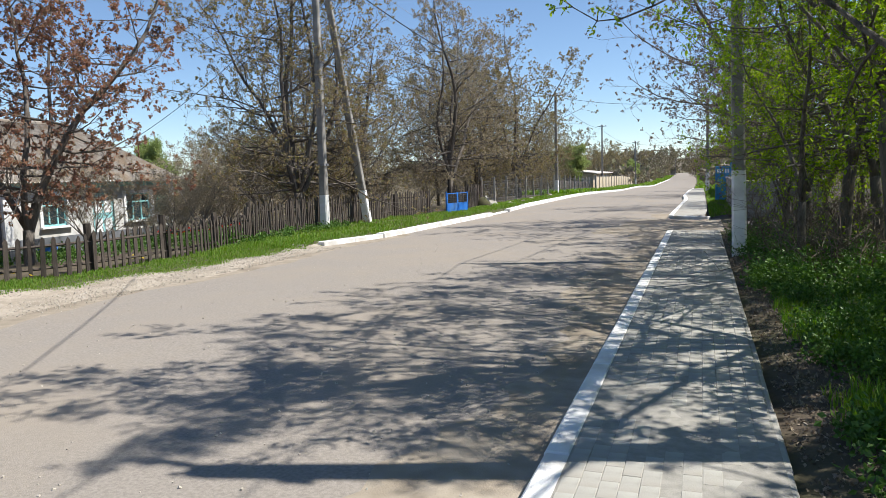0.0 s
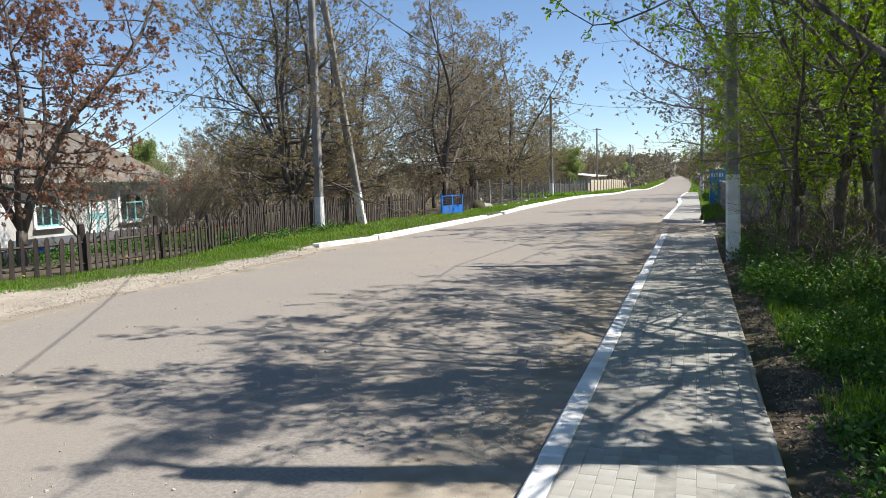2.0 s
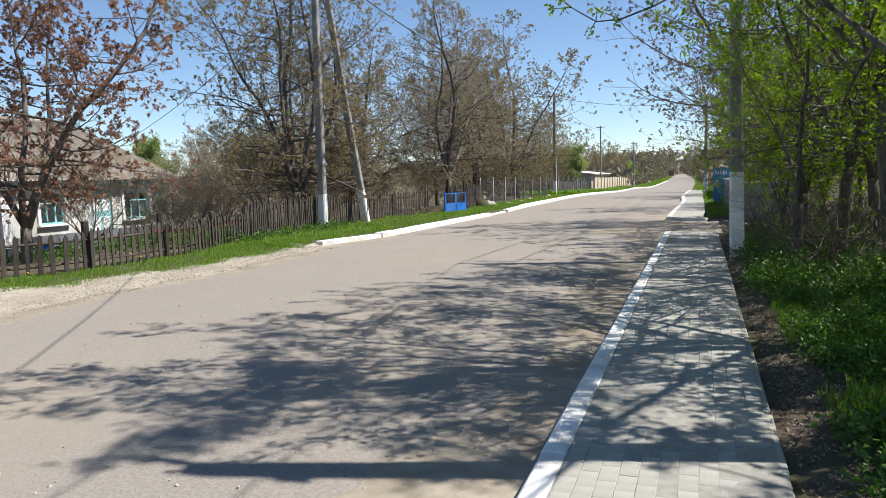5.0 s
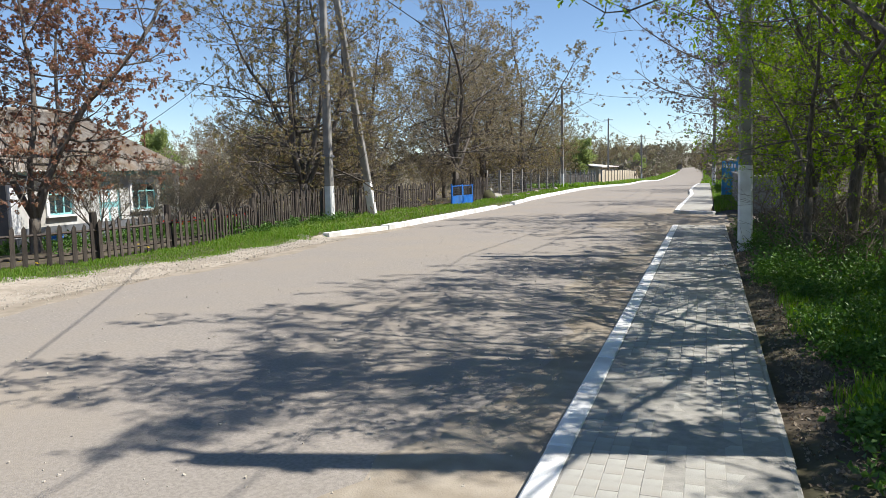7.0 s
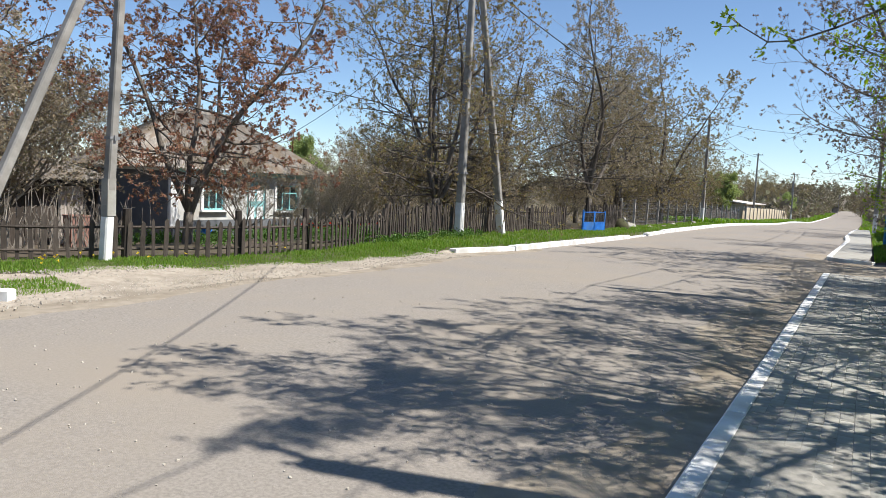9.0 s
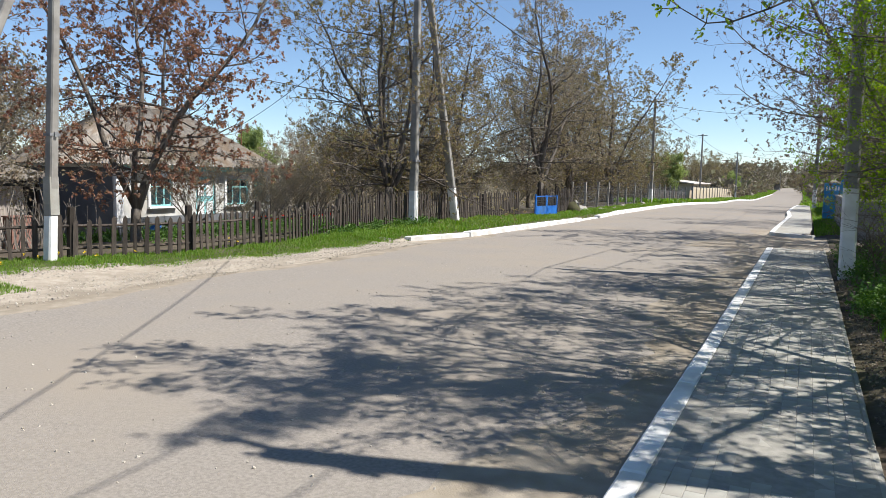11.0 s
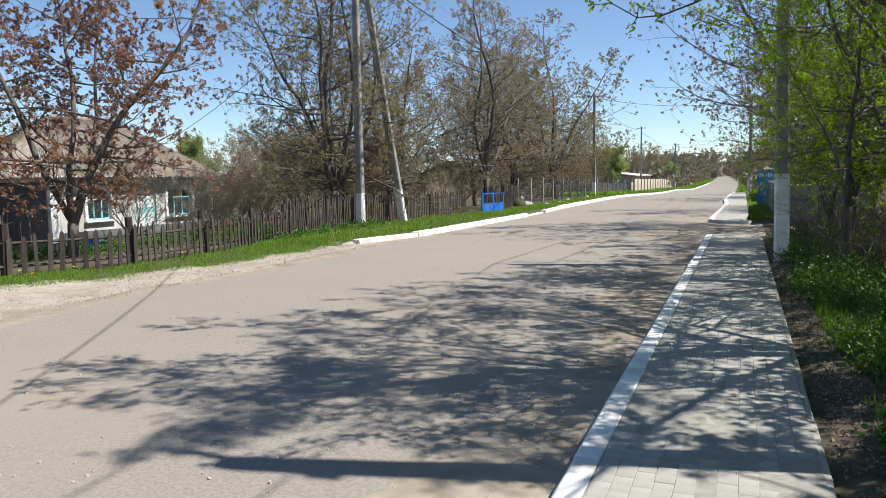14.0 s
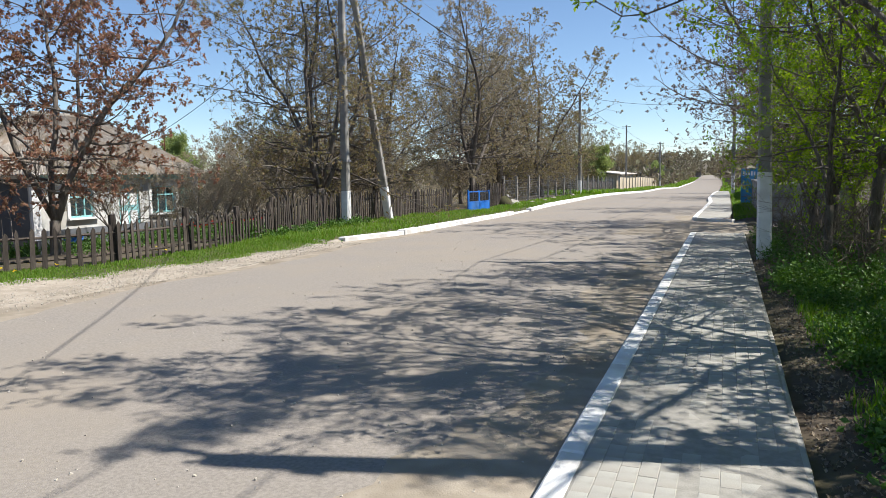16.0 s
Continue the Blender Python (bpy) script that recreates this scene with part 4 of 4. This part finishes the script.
part("side", Shape().box(-1.1, -0.7, 1.1, 0.15, 1.2, 2.2), DARKSTEEL, BS)

# ---- house ----
HZ = -0.48
H = thing("house", "whitewashed village house with turquoise windows and weathered roof", "house", pose(-23.8, 18.85, HZ))
LEN, DEP, EAVE = 8.65, 6.4, 2.5
OPEN = [(1.5, 0.75, 1.15, 1.2), (3.95, 0.02, 1.15, 2.0), (5.75, 0.72, 1.5, 1.2)]
yy = 0.0
for (a, z, w, h) in OPEN:
    part("wall_pier", Shape().box(-0.15, (yy + a) / 2, EAVE / 2, 0.3, a - yy, EAVE), PLASTER, H)
    part("lintel", Shape().box(-0.15, a + w / 2, (z + h + EAVE) / 2, 0.3, w, EAVE - z - h), PLASTER, H)
    if z > 0.1:
        part("parapet", Shape().box(-0.15, a + w / 2, z / 2, 0.3, w, z), PLASTER, H)
    yy = a + w
part("wall_pier", Shape().box(-0.15, (yy + LEN) / 2, EAVE / 2, 0.3, LEN - yy, EAVE), PLASTER, H)
# the side turned from the sun: its shade is put into the dark grey-blue
part("wall_gable", Shape().box(-DEP / 2 - 0.15, 0.15, EAVE / 2, DEP - 0.31, 0.3, EAVE), GREYWALL, H, "side wall with its shade painted in dark grey-blue")
part("wall_far", Shape().box(-DEP / 2 - 0.15, LEN - 0.15, EAVE / 2, DEP - 0.31, 0.3, EAVE), PLASTER, H)
part("wall_back", Shape().box(-DEP + 0.15, LEN / 2, EAVE / 2, 0.3, LEN - 0.61, EAVE), PLASTER, H)
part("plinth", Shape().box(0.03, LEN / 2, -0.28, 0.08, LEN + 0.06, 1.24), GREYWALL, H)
part("foundation", Shape().box(-DEP / 2 - 0.02, LEN / 2, -0.46, DEP - 0.06, LEN + 0.02, 0.9), CONCRETE, H, "rough concrete footing")
for i, (y, w) in enumerate(((0.0, 0.34), (LEN - 0.06, 0.26))):
    part("pilaster", Shape().box(0.05, y, EAVE / 2, 0.12, w, EAVE), WHITE, H)
part("frieze", Shape().box(0.02, LEN / 2, EAVE - 0.14, 0.07, LEN + 0.2, 0.26), TEAL, H, "turquoise frieze board")
part("frieze", Shape().box(-DEP / 2, -0.03, EAVE - 0.1, DEP, 0.06, 0.2), WHITE, H)
for (a, z, w, h) in OPEN:
    if z > 0.1:
        win = part("window", Shape().box(0.02, a + w / 2, z + h + 0.05, 0.08, w + 0.28, 0.14).box(0.02, a - 0.06, z + h / 2, 0.08, 0.13, h).box(0.02, a + w + 0.06, z + h / 2, 0.08, 0.13, h), WHITE, H, "window with a white painted surround")
        fr = Shape().box(-0.1, a + w / 2, z + h - 0.035, 0.06, w, 0.07).box(-0.1, a + w / 2, z + 0.035, 0.06, w, 0.07)
        for k in (0.03, w / 3, 2 * w / 3, w - 0.03):
            fr.box(-0.1, a + k, z + h / 2, 0.06, 0.06, h - 0.14)
        fr.box(-0.1, a + w / 2, z + h * 0.68, 0.055, w - 0.06, 0.05)
        part("window_frame", fr, TEAL, win, "turquoise frame")
        part("pane", Shape().box(-0.12, a + w / 2, z + h / 2, 0.01, w - 0.04, h - 0.1), GLASS, win)
        part("window_sill", Shape().box(0.06, a + w / 2, z - 0.04, 0.2, w + 0.3, 0.07), WHITE, win)
        cu = Shape()
        for k in range(14):
            cu.box(-0.2 + 0.015 * (k % 2), a + 0.06 + k * (w - 0.12) / 13, z + h * 0.42, 0.02, (w - 0.12) / 13, h * 0.62)
        part("curtain", cu, WHITE, win, "white net curtain")
    else:
        dr = part("door", Shape().box(-0.1, a + w / 2, h / 2, 0.06, w - 0.02, h - 0.02), TEAL, H, "pale turquoise double door")
        for k in (0.27, 0.73):
            for q in (0.3, 0.72):
                part("door_panel", Shape().box(-0.06, a + w * k, h * q, 0.03, w * 0.34, h * 0.3, ch=0.01), WHITE, dr)
part("shutter", Shape().box(0.03, 7.92, 1.5, 0.05, 0.82, 1.05), DARKGREEN, H, "dark green board panel")
# hipped roof of corrugated sheets
OV, RISE = 0.5, 2.55
R0, R1 = 2.6, LEN - 2.6


def slope(a, b, c, d, n):
    """A corrugated sheet between an eave a-b and a ridge d-c."""
    a, b, c, d = Vector(a), Vector(b), Vector(c), Vector(d)
    nrm = (b - a).cross(d - a).normalized()
    s = Shape()
    for i in range(n + 1):
        f = i / n
        o = nrm * (0.04 * (1 if i % 2 else -1))
        p, q = a.lerp(b, f) + o, d.lerp(c, f) + o
        m = p.lerp(q, 0.5)
        s.v += [tuple(p), tuple(m), tuple(q), tuple(p - nrm * 0.03), tuple(m - nrm * 0.03), tuple(q - nrm * 0.03)]
    for i in range(n):
        k = i * 6
        s.f += [(k, k + 6, k + 7, k + 1), (k + 1, k + 7, k + 8, k + 2), (k + 3, k + 4, k + 10, k + 9), (k + 4, k + 5, k + 11, k + 10), (k, k + 3, k + 9, k + 6)]
    return s


e0, e1, rz = EAVE - 0.05, EAVE - 0.05, EAVE + RISE
part("roof", slope((OV, -OV, e0), (OV, LEN + OV, e0), (-DEP / 2, R1, rz), (-DEP / 2, R0, rz), 96), SLATE, H, "weathered corrugated sheet roof")
part("roof", slope((-DEP - OV, -OV, e0), (OV, -OV, e0), (-DEP / 2, R0, rz), (-DEP / 2, R0 - 0.02, rz), 80), SLATE, H)
part("roof", slope((OV, LEN + OV, e0), (-DEP - OV, LEN + OV, e0), (-DEP / 2, R1, rz), (-DEP / 2, R1 + 0.02, rz), 80), SLATE, H)
part("roof", slope((-DEP - OV, LEN + OV, e0), (-DEP - OV, -OV, e0), (-DEP / 2, R0, rz), (-DEP / 2, R1, rz), 110), SLATE, H)
part("wire_mast", Shape().tube([(-1.2, 8.05, EAVE + 0.4), (-1.2, 8.05, EAVE + 2.25)], [0.03, 0.025], 8), RUST, H, "rusty wire mast")
part("ridge_cap", Shape().tube([(-DEP / 2, R0, rz), (-DEP / 2, R1, rz)], [0.1, 0.1], 8), SLATE, H)
part("soffit", Shape().box(-DEP / 2, LEN / 2, EAVE - 0.03, DEP + 2 * OV - 0.1, LEN + 2 * OV - 0.1, 0.04), WHITE, H)

TB = thing("tub", "blue plastic tub among the garden plants", "tub", pose(-15.0, 12.9, ground_z(-15.0, 12.9)))
part("body", Shape().tube([(0, 0, 0), (0, 0, 0.16), (0, 0, 0.34)], [0.17, 0.2, 0.22], 16), BLUE, TB, smooth=True)
part("rim", Shape().tube([(0, 0, 0.335), (0, 0, 0.36)], [0.235, 0.235], 16), BLUE, TB)

# outbuilding behind the sticks
OB = thing("outbuilding", "grey plank outbuilding with sagging sheet roof and an open doorway", "shed", pose(-25.5, 15.1, -0.55))
part("wall", Shape().box(-2, -1.65, 0.5, 4, 0.1, 2.8), GREYWALL, OB)
part("wall", Shape().box(-2, 1.65, 0.5, 4, 0.1, 2.8), GREYWALL, OB)
part("wall", Shape().box(-3.95, 0, 0.5, 0.1, 3.2, 2.8), GREYWALL, OB)
for i in range(6):
    part("board", Shape().box(0.0, -1.55 + i * 0.29, 0.5, 0.05, 0.27, 2.7 - 0.05 * (i % 3)), WOOD, OB)
part("sheet_panel", slope((0.03, 0.12, -0.78), (0.03, 1.08, -0.78), (0.03, 1.08, 1.62), (0.03, 0.12, 1.62), 14), PALEROOF, OB, "pale corrugated sheet")
part("door_post", Shape().box(0.0, 1.12, 0.5, 0.09, 0.09, 2.7), WOOD, OB)
part("door_post", Shape().box(0.0, 1.62, 0.5, 0.09, 0.09, 2.7), WOOD, OB)
part("roof", slope((0.7, -2.1, 1.85), (0.7, 2.0, 1.98), (-4.4, 2.0, 2.75), (-4.4, -2.1, 2.6), 40), SLATE, OB)
CT = thing("crate", "dull reddish box before the outbuilding", "box", pose(-24.6, 15.35, ground_z(-24.6, 15.35)))
part("body", Shape().box(0, 0, 0.55, 0.5, 0.7, 1.1, ch=0.02), BRICKRED, CT)
part("lid", Shape().box(0, 0, 1.12, 0.56, 0.76, 0.05, ch=0.01), BRICKRED, CT)


# ---- right side wall and gate ----
RW = thing("block_wall", "low grey concrete block wall with pale coping", "wall", group="yard walls")
for i in range(4):
    y = 24.95 + 2.98 * i
    part("panel", Shape().box(1.24, y + 1.5, 0.62, 0.22, 2.95, 1.24), GREYBLOCK, RW)
    part("coping", Shape().box(1.24, y + 1.5, 1.275, 0.32, 2.975, 0.07, ch=0.015), CEMENT, RW)
part("return_panel", Shape().box(2.35, 24.85, 0.62, 2.44, 0.2, 1.24), GREYBLOCK, RW)
part("coping", Shape().box(2.35, 24.82, 1.275, 2.5, 0.28, 0.07, ch=0.015), CEMENT, RW)
YG = thing("yard_gate", "light blue sheet-metal gate leaf standing open", "gate", pose(1.32, 37.0, 0.08, 0, 0, 8))
part("gate_leaf", Shape().box(-0.34, 0, 0.92, 0.66, 0.04, 1.62, ch=0.005), SKYBLUE, YG)
part("gate_post", Shape().box(0.04, 0, 0.95, 0.1, 0.1, 2.0), SKYBLUE, YG)
part("gate_frame", Shape().box(-0.34, -0.03, 1.70, 0.68, 0.03, 0.05).box(-0.34, -0.03, 0.14, 0.68, 0.03, 0.05).box(-0.66, -0.03, 0.92, 0.05, 0.03, 1.5), SKYBLUE, YG)
for i in range(5):
    part("white_bar", Shape().box(-0.58 + i * 0.12, -0.026, 1.5, 0.07, 0.012, 0.2 - 0.03 * (i % 3)), WHITE, YG, "unreadable white lettering as a bar")
RW2 = thing("block_wall", "far grey block wall beyond the blue gate", "wall", group="yard walls")
for i in range(6):
    y = 40.5 + 3.1 * i
    part("panel", Shape().box(1.36, y + 1.5, 0.62, 0.22, 3.06, 1.24), GREYBLOCK, RW2)
    part("coping", Shape().box(1.36, y + 1.5, 1.275, 0.32, 3.1, 0.07, ch=0.015), CEMENT, RW2)


# ---- grass and weeds ----
def grass(name, label, n, spot, hmin, hmax, seed, mat=None, wide=0.006):
    rng = random.Random(seed)
    s = Shape()
    v, f = s.v, s.f
    for _ in range(n):
        q = spot(rng)
        if q is None:
            continue
        x, y, k = q
        z = ground_z(x, y) - 0.01
        a = rng.uniform(0, 6.283)
        c, d = math.cos(a), math.sin(a)
        h = rng.uniform(hmin, hmax) * k
        w = wide * rng.uniform(0.7, 1.4)
        b = h * rng.uniform(0.1, 0.6)
        i = len(v)
        v.extend(((x - d * w, y + c * w, z), (x + d * w, y - c * w, z), (x + c * b * 0.35 + d * w * 0.8, y + d * b * 0.35 - c * w * 0.8, z + h * 0.6),
                  (x + c * b * 0.35 - d * w * 0.8, y + d * b * 0.35 + c * w * 0.8, z + h * 0.6), (x + c * b, y + d * b, z + h)))
        f.append((i, i + 1, i + 2, i + 3))
        f.append((i + 3, i + 2, i + 4))
    return solid(name, s, mat or GRASS_M, label, "grass", "stuff")


def clump(x, y, scale=1.2):
    return noise.noise(Vector((x * scale, y * scale, 3.3)))


def left_near(rng):
    y = rng.uniform(2, 16.5)
    x = fence_x(y) + rng.uniform(-0.3, 2.1)
    lim = grass_edge(y)
    if x > lim + 0.15 * rng.random():
        return None
    return x, y, 0.8 + 0.9 * max(clump(x, y), -0.3) + 0.5 * smooth_step(11, 15, y)


def left_far(rng):
    y = 15.5 + 45 * rng.random() ** 1.7
    a, b = fence_x(y) - 0.2, -8.85 - 0.5 * (1 - smooth_step(15.5, 18.5, y))
    x = rng.uniform(a, b)
    return x, y, 0.9 + 0.9 * max(clump(x, y), -0.4)


def left_beyond(rng):
    y = 55 + 235 * rng.random() ** 1.3
    return rng.uniform(-13.5, -8.9) + bend(y), y, 1.0


def right_near(rng):
    y = 2.2 + 16.5 * rng.random() ** 1.3
    x = rng.uniform(0.72, 1.0 + 0.28 * y)
    c = clump(x, y, 0.9)
    if c + rng.uniform(-0.2, 0.2) < -0.05 + 0.25 * smooth_step(8, 10, y) or x < 0.75 + 0.3 * max(0, clump(0, y, 1.5) + 0.2) + 0.2 * rng.random():
        return None
    return x, y, 0.8 + 0.7 * c


def right_far(rng):
    y = 26.5 + 34 * rng.random()
    return rng.uniform(0.3, 1.1), y, 1.0


def right_beyond(rng):
    y = 60 + 220 * rng.random() ** 1.3
    return rng.uniform(-0.6 if y > 80 else 0.3, 6) + bend(y), y, 1.0


grass("verge_grass", "grass tuft beside the kerb end", 5500, lambda r: (r.uniform(-10.4, -9.5), r.uniform(4.3, 6.2), 0.8), 0.04, 0.12, 86)
grass("verge_grass", "fresh green grass along the picket fence", 80000, left_near, 0.02, 0.075, 81, wide=0.005)
grass("verge_grass", "lush green grass strip above the white kerb", 44000, left_far, 0.04, 0.13, 82, wide=0.008)
grass("verge_grass", "far green grass below the fences", 16000, left_beyond, 0.12, 0.4, 83, wide=0.06)
grass("verge_grass", "far green bank beside the road", 14000, right_beyond, 0.15, 0.5, 88, wide=0.06)
grass("shade_grass", "green grass tufts in the tree shade", 85000, right_near, 0.04, 0.15, 84, wide=0.0045)
def right_tuft(rng):
    y = rng.uniform(3.1, 5.6)
    x = rng.uniform(1.0, 1.9)
    return (x, y, 1.0 + 0.6 * clump(x, y, 2.0)) if clump(x, y, 2.0) > -0.2 else None


grass("shade_grass", "long grass tufts at the footway edge", 5000, right_tuft, 0.05, 0.17, 87, wide=0.004)
grass("verge_grass", "green grass before the block wall", 9000, right_far, 0.06, 0.2, 85, wide=0.012)


def weeds(name, label, n, area, h, mat, seed, size=0.06, per=10):
    """Upright weeds with broad leaves in whorls."""
    rng = random.Random(seed)
    s, spots = Shape(), []
    for _ in range(n):
        x, y = area(rng)
        z = ground_z(x, y)
        k = h * rng.uniform(0.5, 1.2)
        for i in range(4):
            spots.append((Vector((x + rng.uniform(-0.08, 0.08), y + rng.uniform(-0.08, 0.08), z + k * (i + 1) / 4)), Vector((0, 0, 0.4))))
    t = leaf_shape(rng, spots, per, size, 0.3, 0.12)
    return solid(name, t, mat, label, "weeds", "stuff")


def bank(y0, y1, edge, gap=-0.25):
    """Spots on the bank beside the footway, in drifts with bare earth between them."""
    def spot(r):
        while True:
            y = r.uniform(y0, y1)
            x = edge + r.random() * (0.5 + 0.2 * y)
            if clump(x, y, 1.4) + 0.5 * clump(x, y, 4.0) > gap:
                return x, y
    return spot


weeds("weed_patch", "broad-leaved green weeds at the thicket foot", 1000, bank(9.8, 18.5, 0.62, -0.1), 0.34, HERB, 91, 0.048, 9)
weeds("weed_patch", "low broad-leaved weeds in the tree shade", 650, bank(5.6, 10.5, 0.85, 0.1), 0.16, HERB, 92, 0.04, 8)
weeds("weed_patch", "leafy weed tuft at the footway edge", 110, lambda r: (r.uniform(0.82, 1.5), r.uniform(3.6, 4.9)), 0.13, HERB, 96, 0.05, 8)
weeds("weed_patch", "lush weeds at the foot of the pole", 170, lambda r: (r.uniform(-12.5, -11.0), r.uniform(14.2, 21.5)), 0.2, HERB, 93, 0.07, 7)
weeds("garden_plants", "green garden plants behind the pickets", 260, lambda r: (r.uniform(-17, -12.6), r.uniform(11, 18.5)), 0.28, HERB, 94, 0.07, 8)
weeds("shrub_leaves", "sparse young leaves over bare thicket twigs", 150, lambda r: (r.uniform(1.2, 5.0), r.uniform(12.5, 20)), 1.9, GREEN_LEAF, 95, 0.06, 5)

# bare tangled brush in the thicket
rng = random.Random(97)
br = Shape()
for _ in range(900):
    y = rng.uniform(11.0, 20.5)
    x = rng.uniform(0.98 + 0.03 * abs(y - 16), 5.2)
    p = Vector((x, y, ground_z(x, y) - 0.05))
    d = Vector((rng.uniform(-0.6, 0.6), rng.uniform(-0.6, 0.6), 1)).normalized()
    pts, rad = [p], [rng.uniform(0.006, 0.016)]
    L = rng.uniform(0.5, 1.9)
    for i in range(6):
        d = (d + unit(rng) * 0.55).normalized()
        p = p + d * L / 6
        pts.append(p)
        rad.append(rad[0] * (1 - 0.13 * (i + 1)))
    br.tube(pts, rad, 3)
    for i in (2, 3, 4, 5):
        e = (d + unit(rng) * 1.2).normalized()
        br.tube([pts[i], pts[i] + e * L * 0.14 + unit(rng) * 0.03, pts[i] + e * L * 0.3], [rad[i] * 0.6, rad[i] * 0.45, 0.002], 3)
solid("brushwood", br, BRUSH, "tangle of bare grey stems under the trees", "brush", "stuff")

# dark dense thicket that closes the view behind the near trees
for k, (x, y) in enumerate(((9.0, 17), (7.5, 22))):
    again(ASH, x, y, 47 * k, 1.1)

# sticks in the garden by the outbuilding
rng = random.Random(98)
sk = Shape()
for _ in range(300):
    x, y = rng.uniform(-18, -13.6), rng.uniform(3.5, 10.8)
    z = ground_z(x, y)
    p = Vector((x, y, z))
    q = p + Vector((rng.uniform(-0.25, 0.25), rng.uniform(-0.25, 0.25), rng.uniform(0.5, 1.35)))
    a, b = p.lerp(q, 0.35) + unit(rng) * 0.06, p.lerp(q, 0.7) + unit(rng) * 0.08
    sk.tube([p, a, b, q], [0.014, 0.012, 0.010, 0.006], 4)
    sk.tube([b, b + unit(rng) * 0.12 + Vector((0, 0, 0.1))], [0.007, 0.004], 3)
solid("vine_stakes", sk, TWIG, "bare grey vine stems and stakes in the garden", "stakes", "stuff")

# wooded rise that closes the road's far end
hill = Shape()
hx, hy = [-700 + 35 * i for i in range(41)], [500, 540, 580, 640, 760, 1000]
for j, y in enumerate(hy):
    for x in hx:
        hill.v.append((x, y, -6 + (1, 9, 14, 17, 18, 12)[j] * (0.85 + 0.25 * noise.noise(Vector((x * 0.012, y * 0.01, 1.0)))) + 1.5 * noise.noise(Vector((x * 0.09, y * 0.08, 2.0)))))
for j in range(len(hy) - 1):
    for i in range(40):
        a = j * 41 + i
        hill.f.append((a, a + 1, a + 42, a + 41))
solid("backdrop", hill, HILL, "brown wooded rise far beyond the road", "hill", "structure", smooth=True)

# scrub that closes the gardens
rng = random.Random(102)
spots = []
for _ in range(5200):
    x, y = rng.uniform(-95, -27), rng.uniform(-40, 130)
    if -34 < x and 12 < y < 32:
        continue
    spots.append((Vector((x, y, ground_z(x, y) + rng.uniform(0.1, 4.2) * (0.65 + 0.35 * math.sin(x * 0.5 + y * 0.3)))), Vector((0, 0, 0.5))))
solid("garden_scrub", leaf_shape(rng, spots, 20, 0.26, 0.2, 1.1), DRAB_LEAF, "brownish scrub behind the gardens", "scrub", "stuff")

rng = random.Random(103)
spots = []
for _ in range(4200):
    y = 2.4 + 17 * rng.random() ** 1.4
    x = 0.53 + abs(rng.gauss(0, 0.55))
    spots.append((Vector((x, y, ground_z(x, y) + 0.012)), Vector((rng.uniform(-1, 1), rng.uniform(-1, 1), 0))))
solid("leaf_litter", leaf_shape(rng, spots, 2, 0.03, 0.0, 0.02), LITTER, "dry leaf litter beside the footway", "leaf litter", "stuff")

# tulips and dandelions
rng = random.Random(99)
spots = [(Vector((x, y, ground_z(x, y) + 0.32)), Vector((0, 0, 1))) for x, y in [(rng.uniform(-14.5, -13.4), rng.uniform(15.5, 18.6)) for _ in range(26)]]
solid("tulips", leaf_shape(rng, spots, 6, 0.07, 0.0, 0.03), FLOWER, "red tulips in the garden behind the pickets", "flowers", "stuff")
spots = [(Vector((x, y, ground_z(x, y) + 0.12)), Vector((0, 0, 1))) for x, y in [(rng.uniform(-12.0, -10.9), rng.uniform(5, 12)) for _ in range(22)]]
solid("dandelions", leaf_shape(rng, spots, 10, 0.03, 0.0, 0.02), YELLOW, "yellow dandelions in the verge grass", "flowers", "stuff")

# far woods on the rise
rng = random.Random(100)
fw = Shape()
spots = []
for _ in range(7000):
    y = rng.uniform(170, 480)
    x = rng.uniform(-150, 80)
    if -13 + bend(y) < x < 3.5 + bend(y):
        continue
    z = ground_z(x, y)
    spots.append((Vector((x, y, z + rng.uniform(0.2, 2.0 + y * 0.032) * (0.6 + 0.4 * math.sin(x * 0.11 + y * 0.05)))), Vector((0, 0, 0.3))))
for _ in range(1500):
    y = rng.uniform(75, 330)
    x = (rng.uniform(-24, -12.6) if rng.random() < 0.55 else rng.uniform(2.2, 14)) + bend(y)
    if -20 < x < -12.4 and y < 112:
        continue
    spots.append((Vector((x, y, ground_z(x, y) + rng.uniform(0.1, 2.2))), Vector((0, 0, 0.3))))
for _ in range(900):
    y = rng.uniform(440, 560)
    x = rng.uniform(-60, 60)
    spots.append((Vector((x, y, ground_z(x, y) + rng.uniform(0, 15))), Vector((0, 0, 0.3))))
solid("far_woods", leaf_shape(rng, spots, 30, 1.0, 0.2, 2.2), FAR_LEAF, "brownish far woods beyond the road", "woods", "stuff")
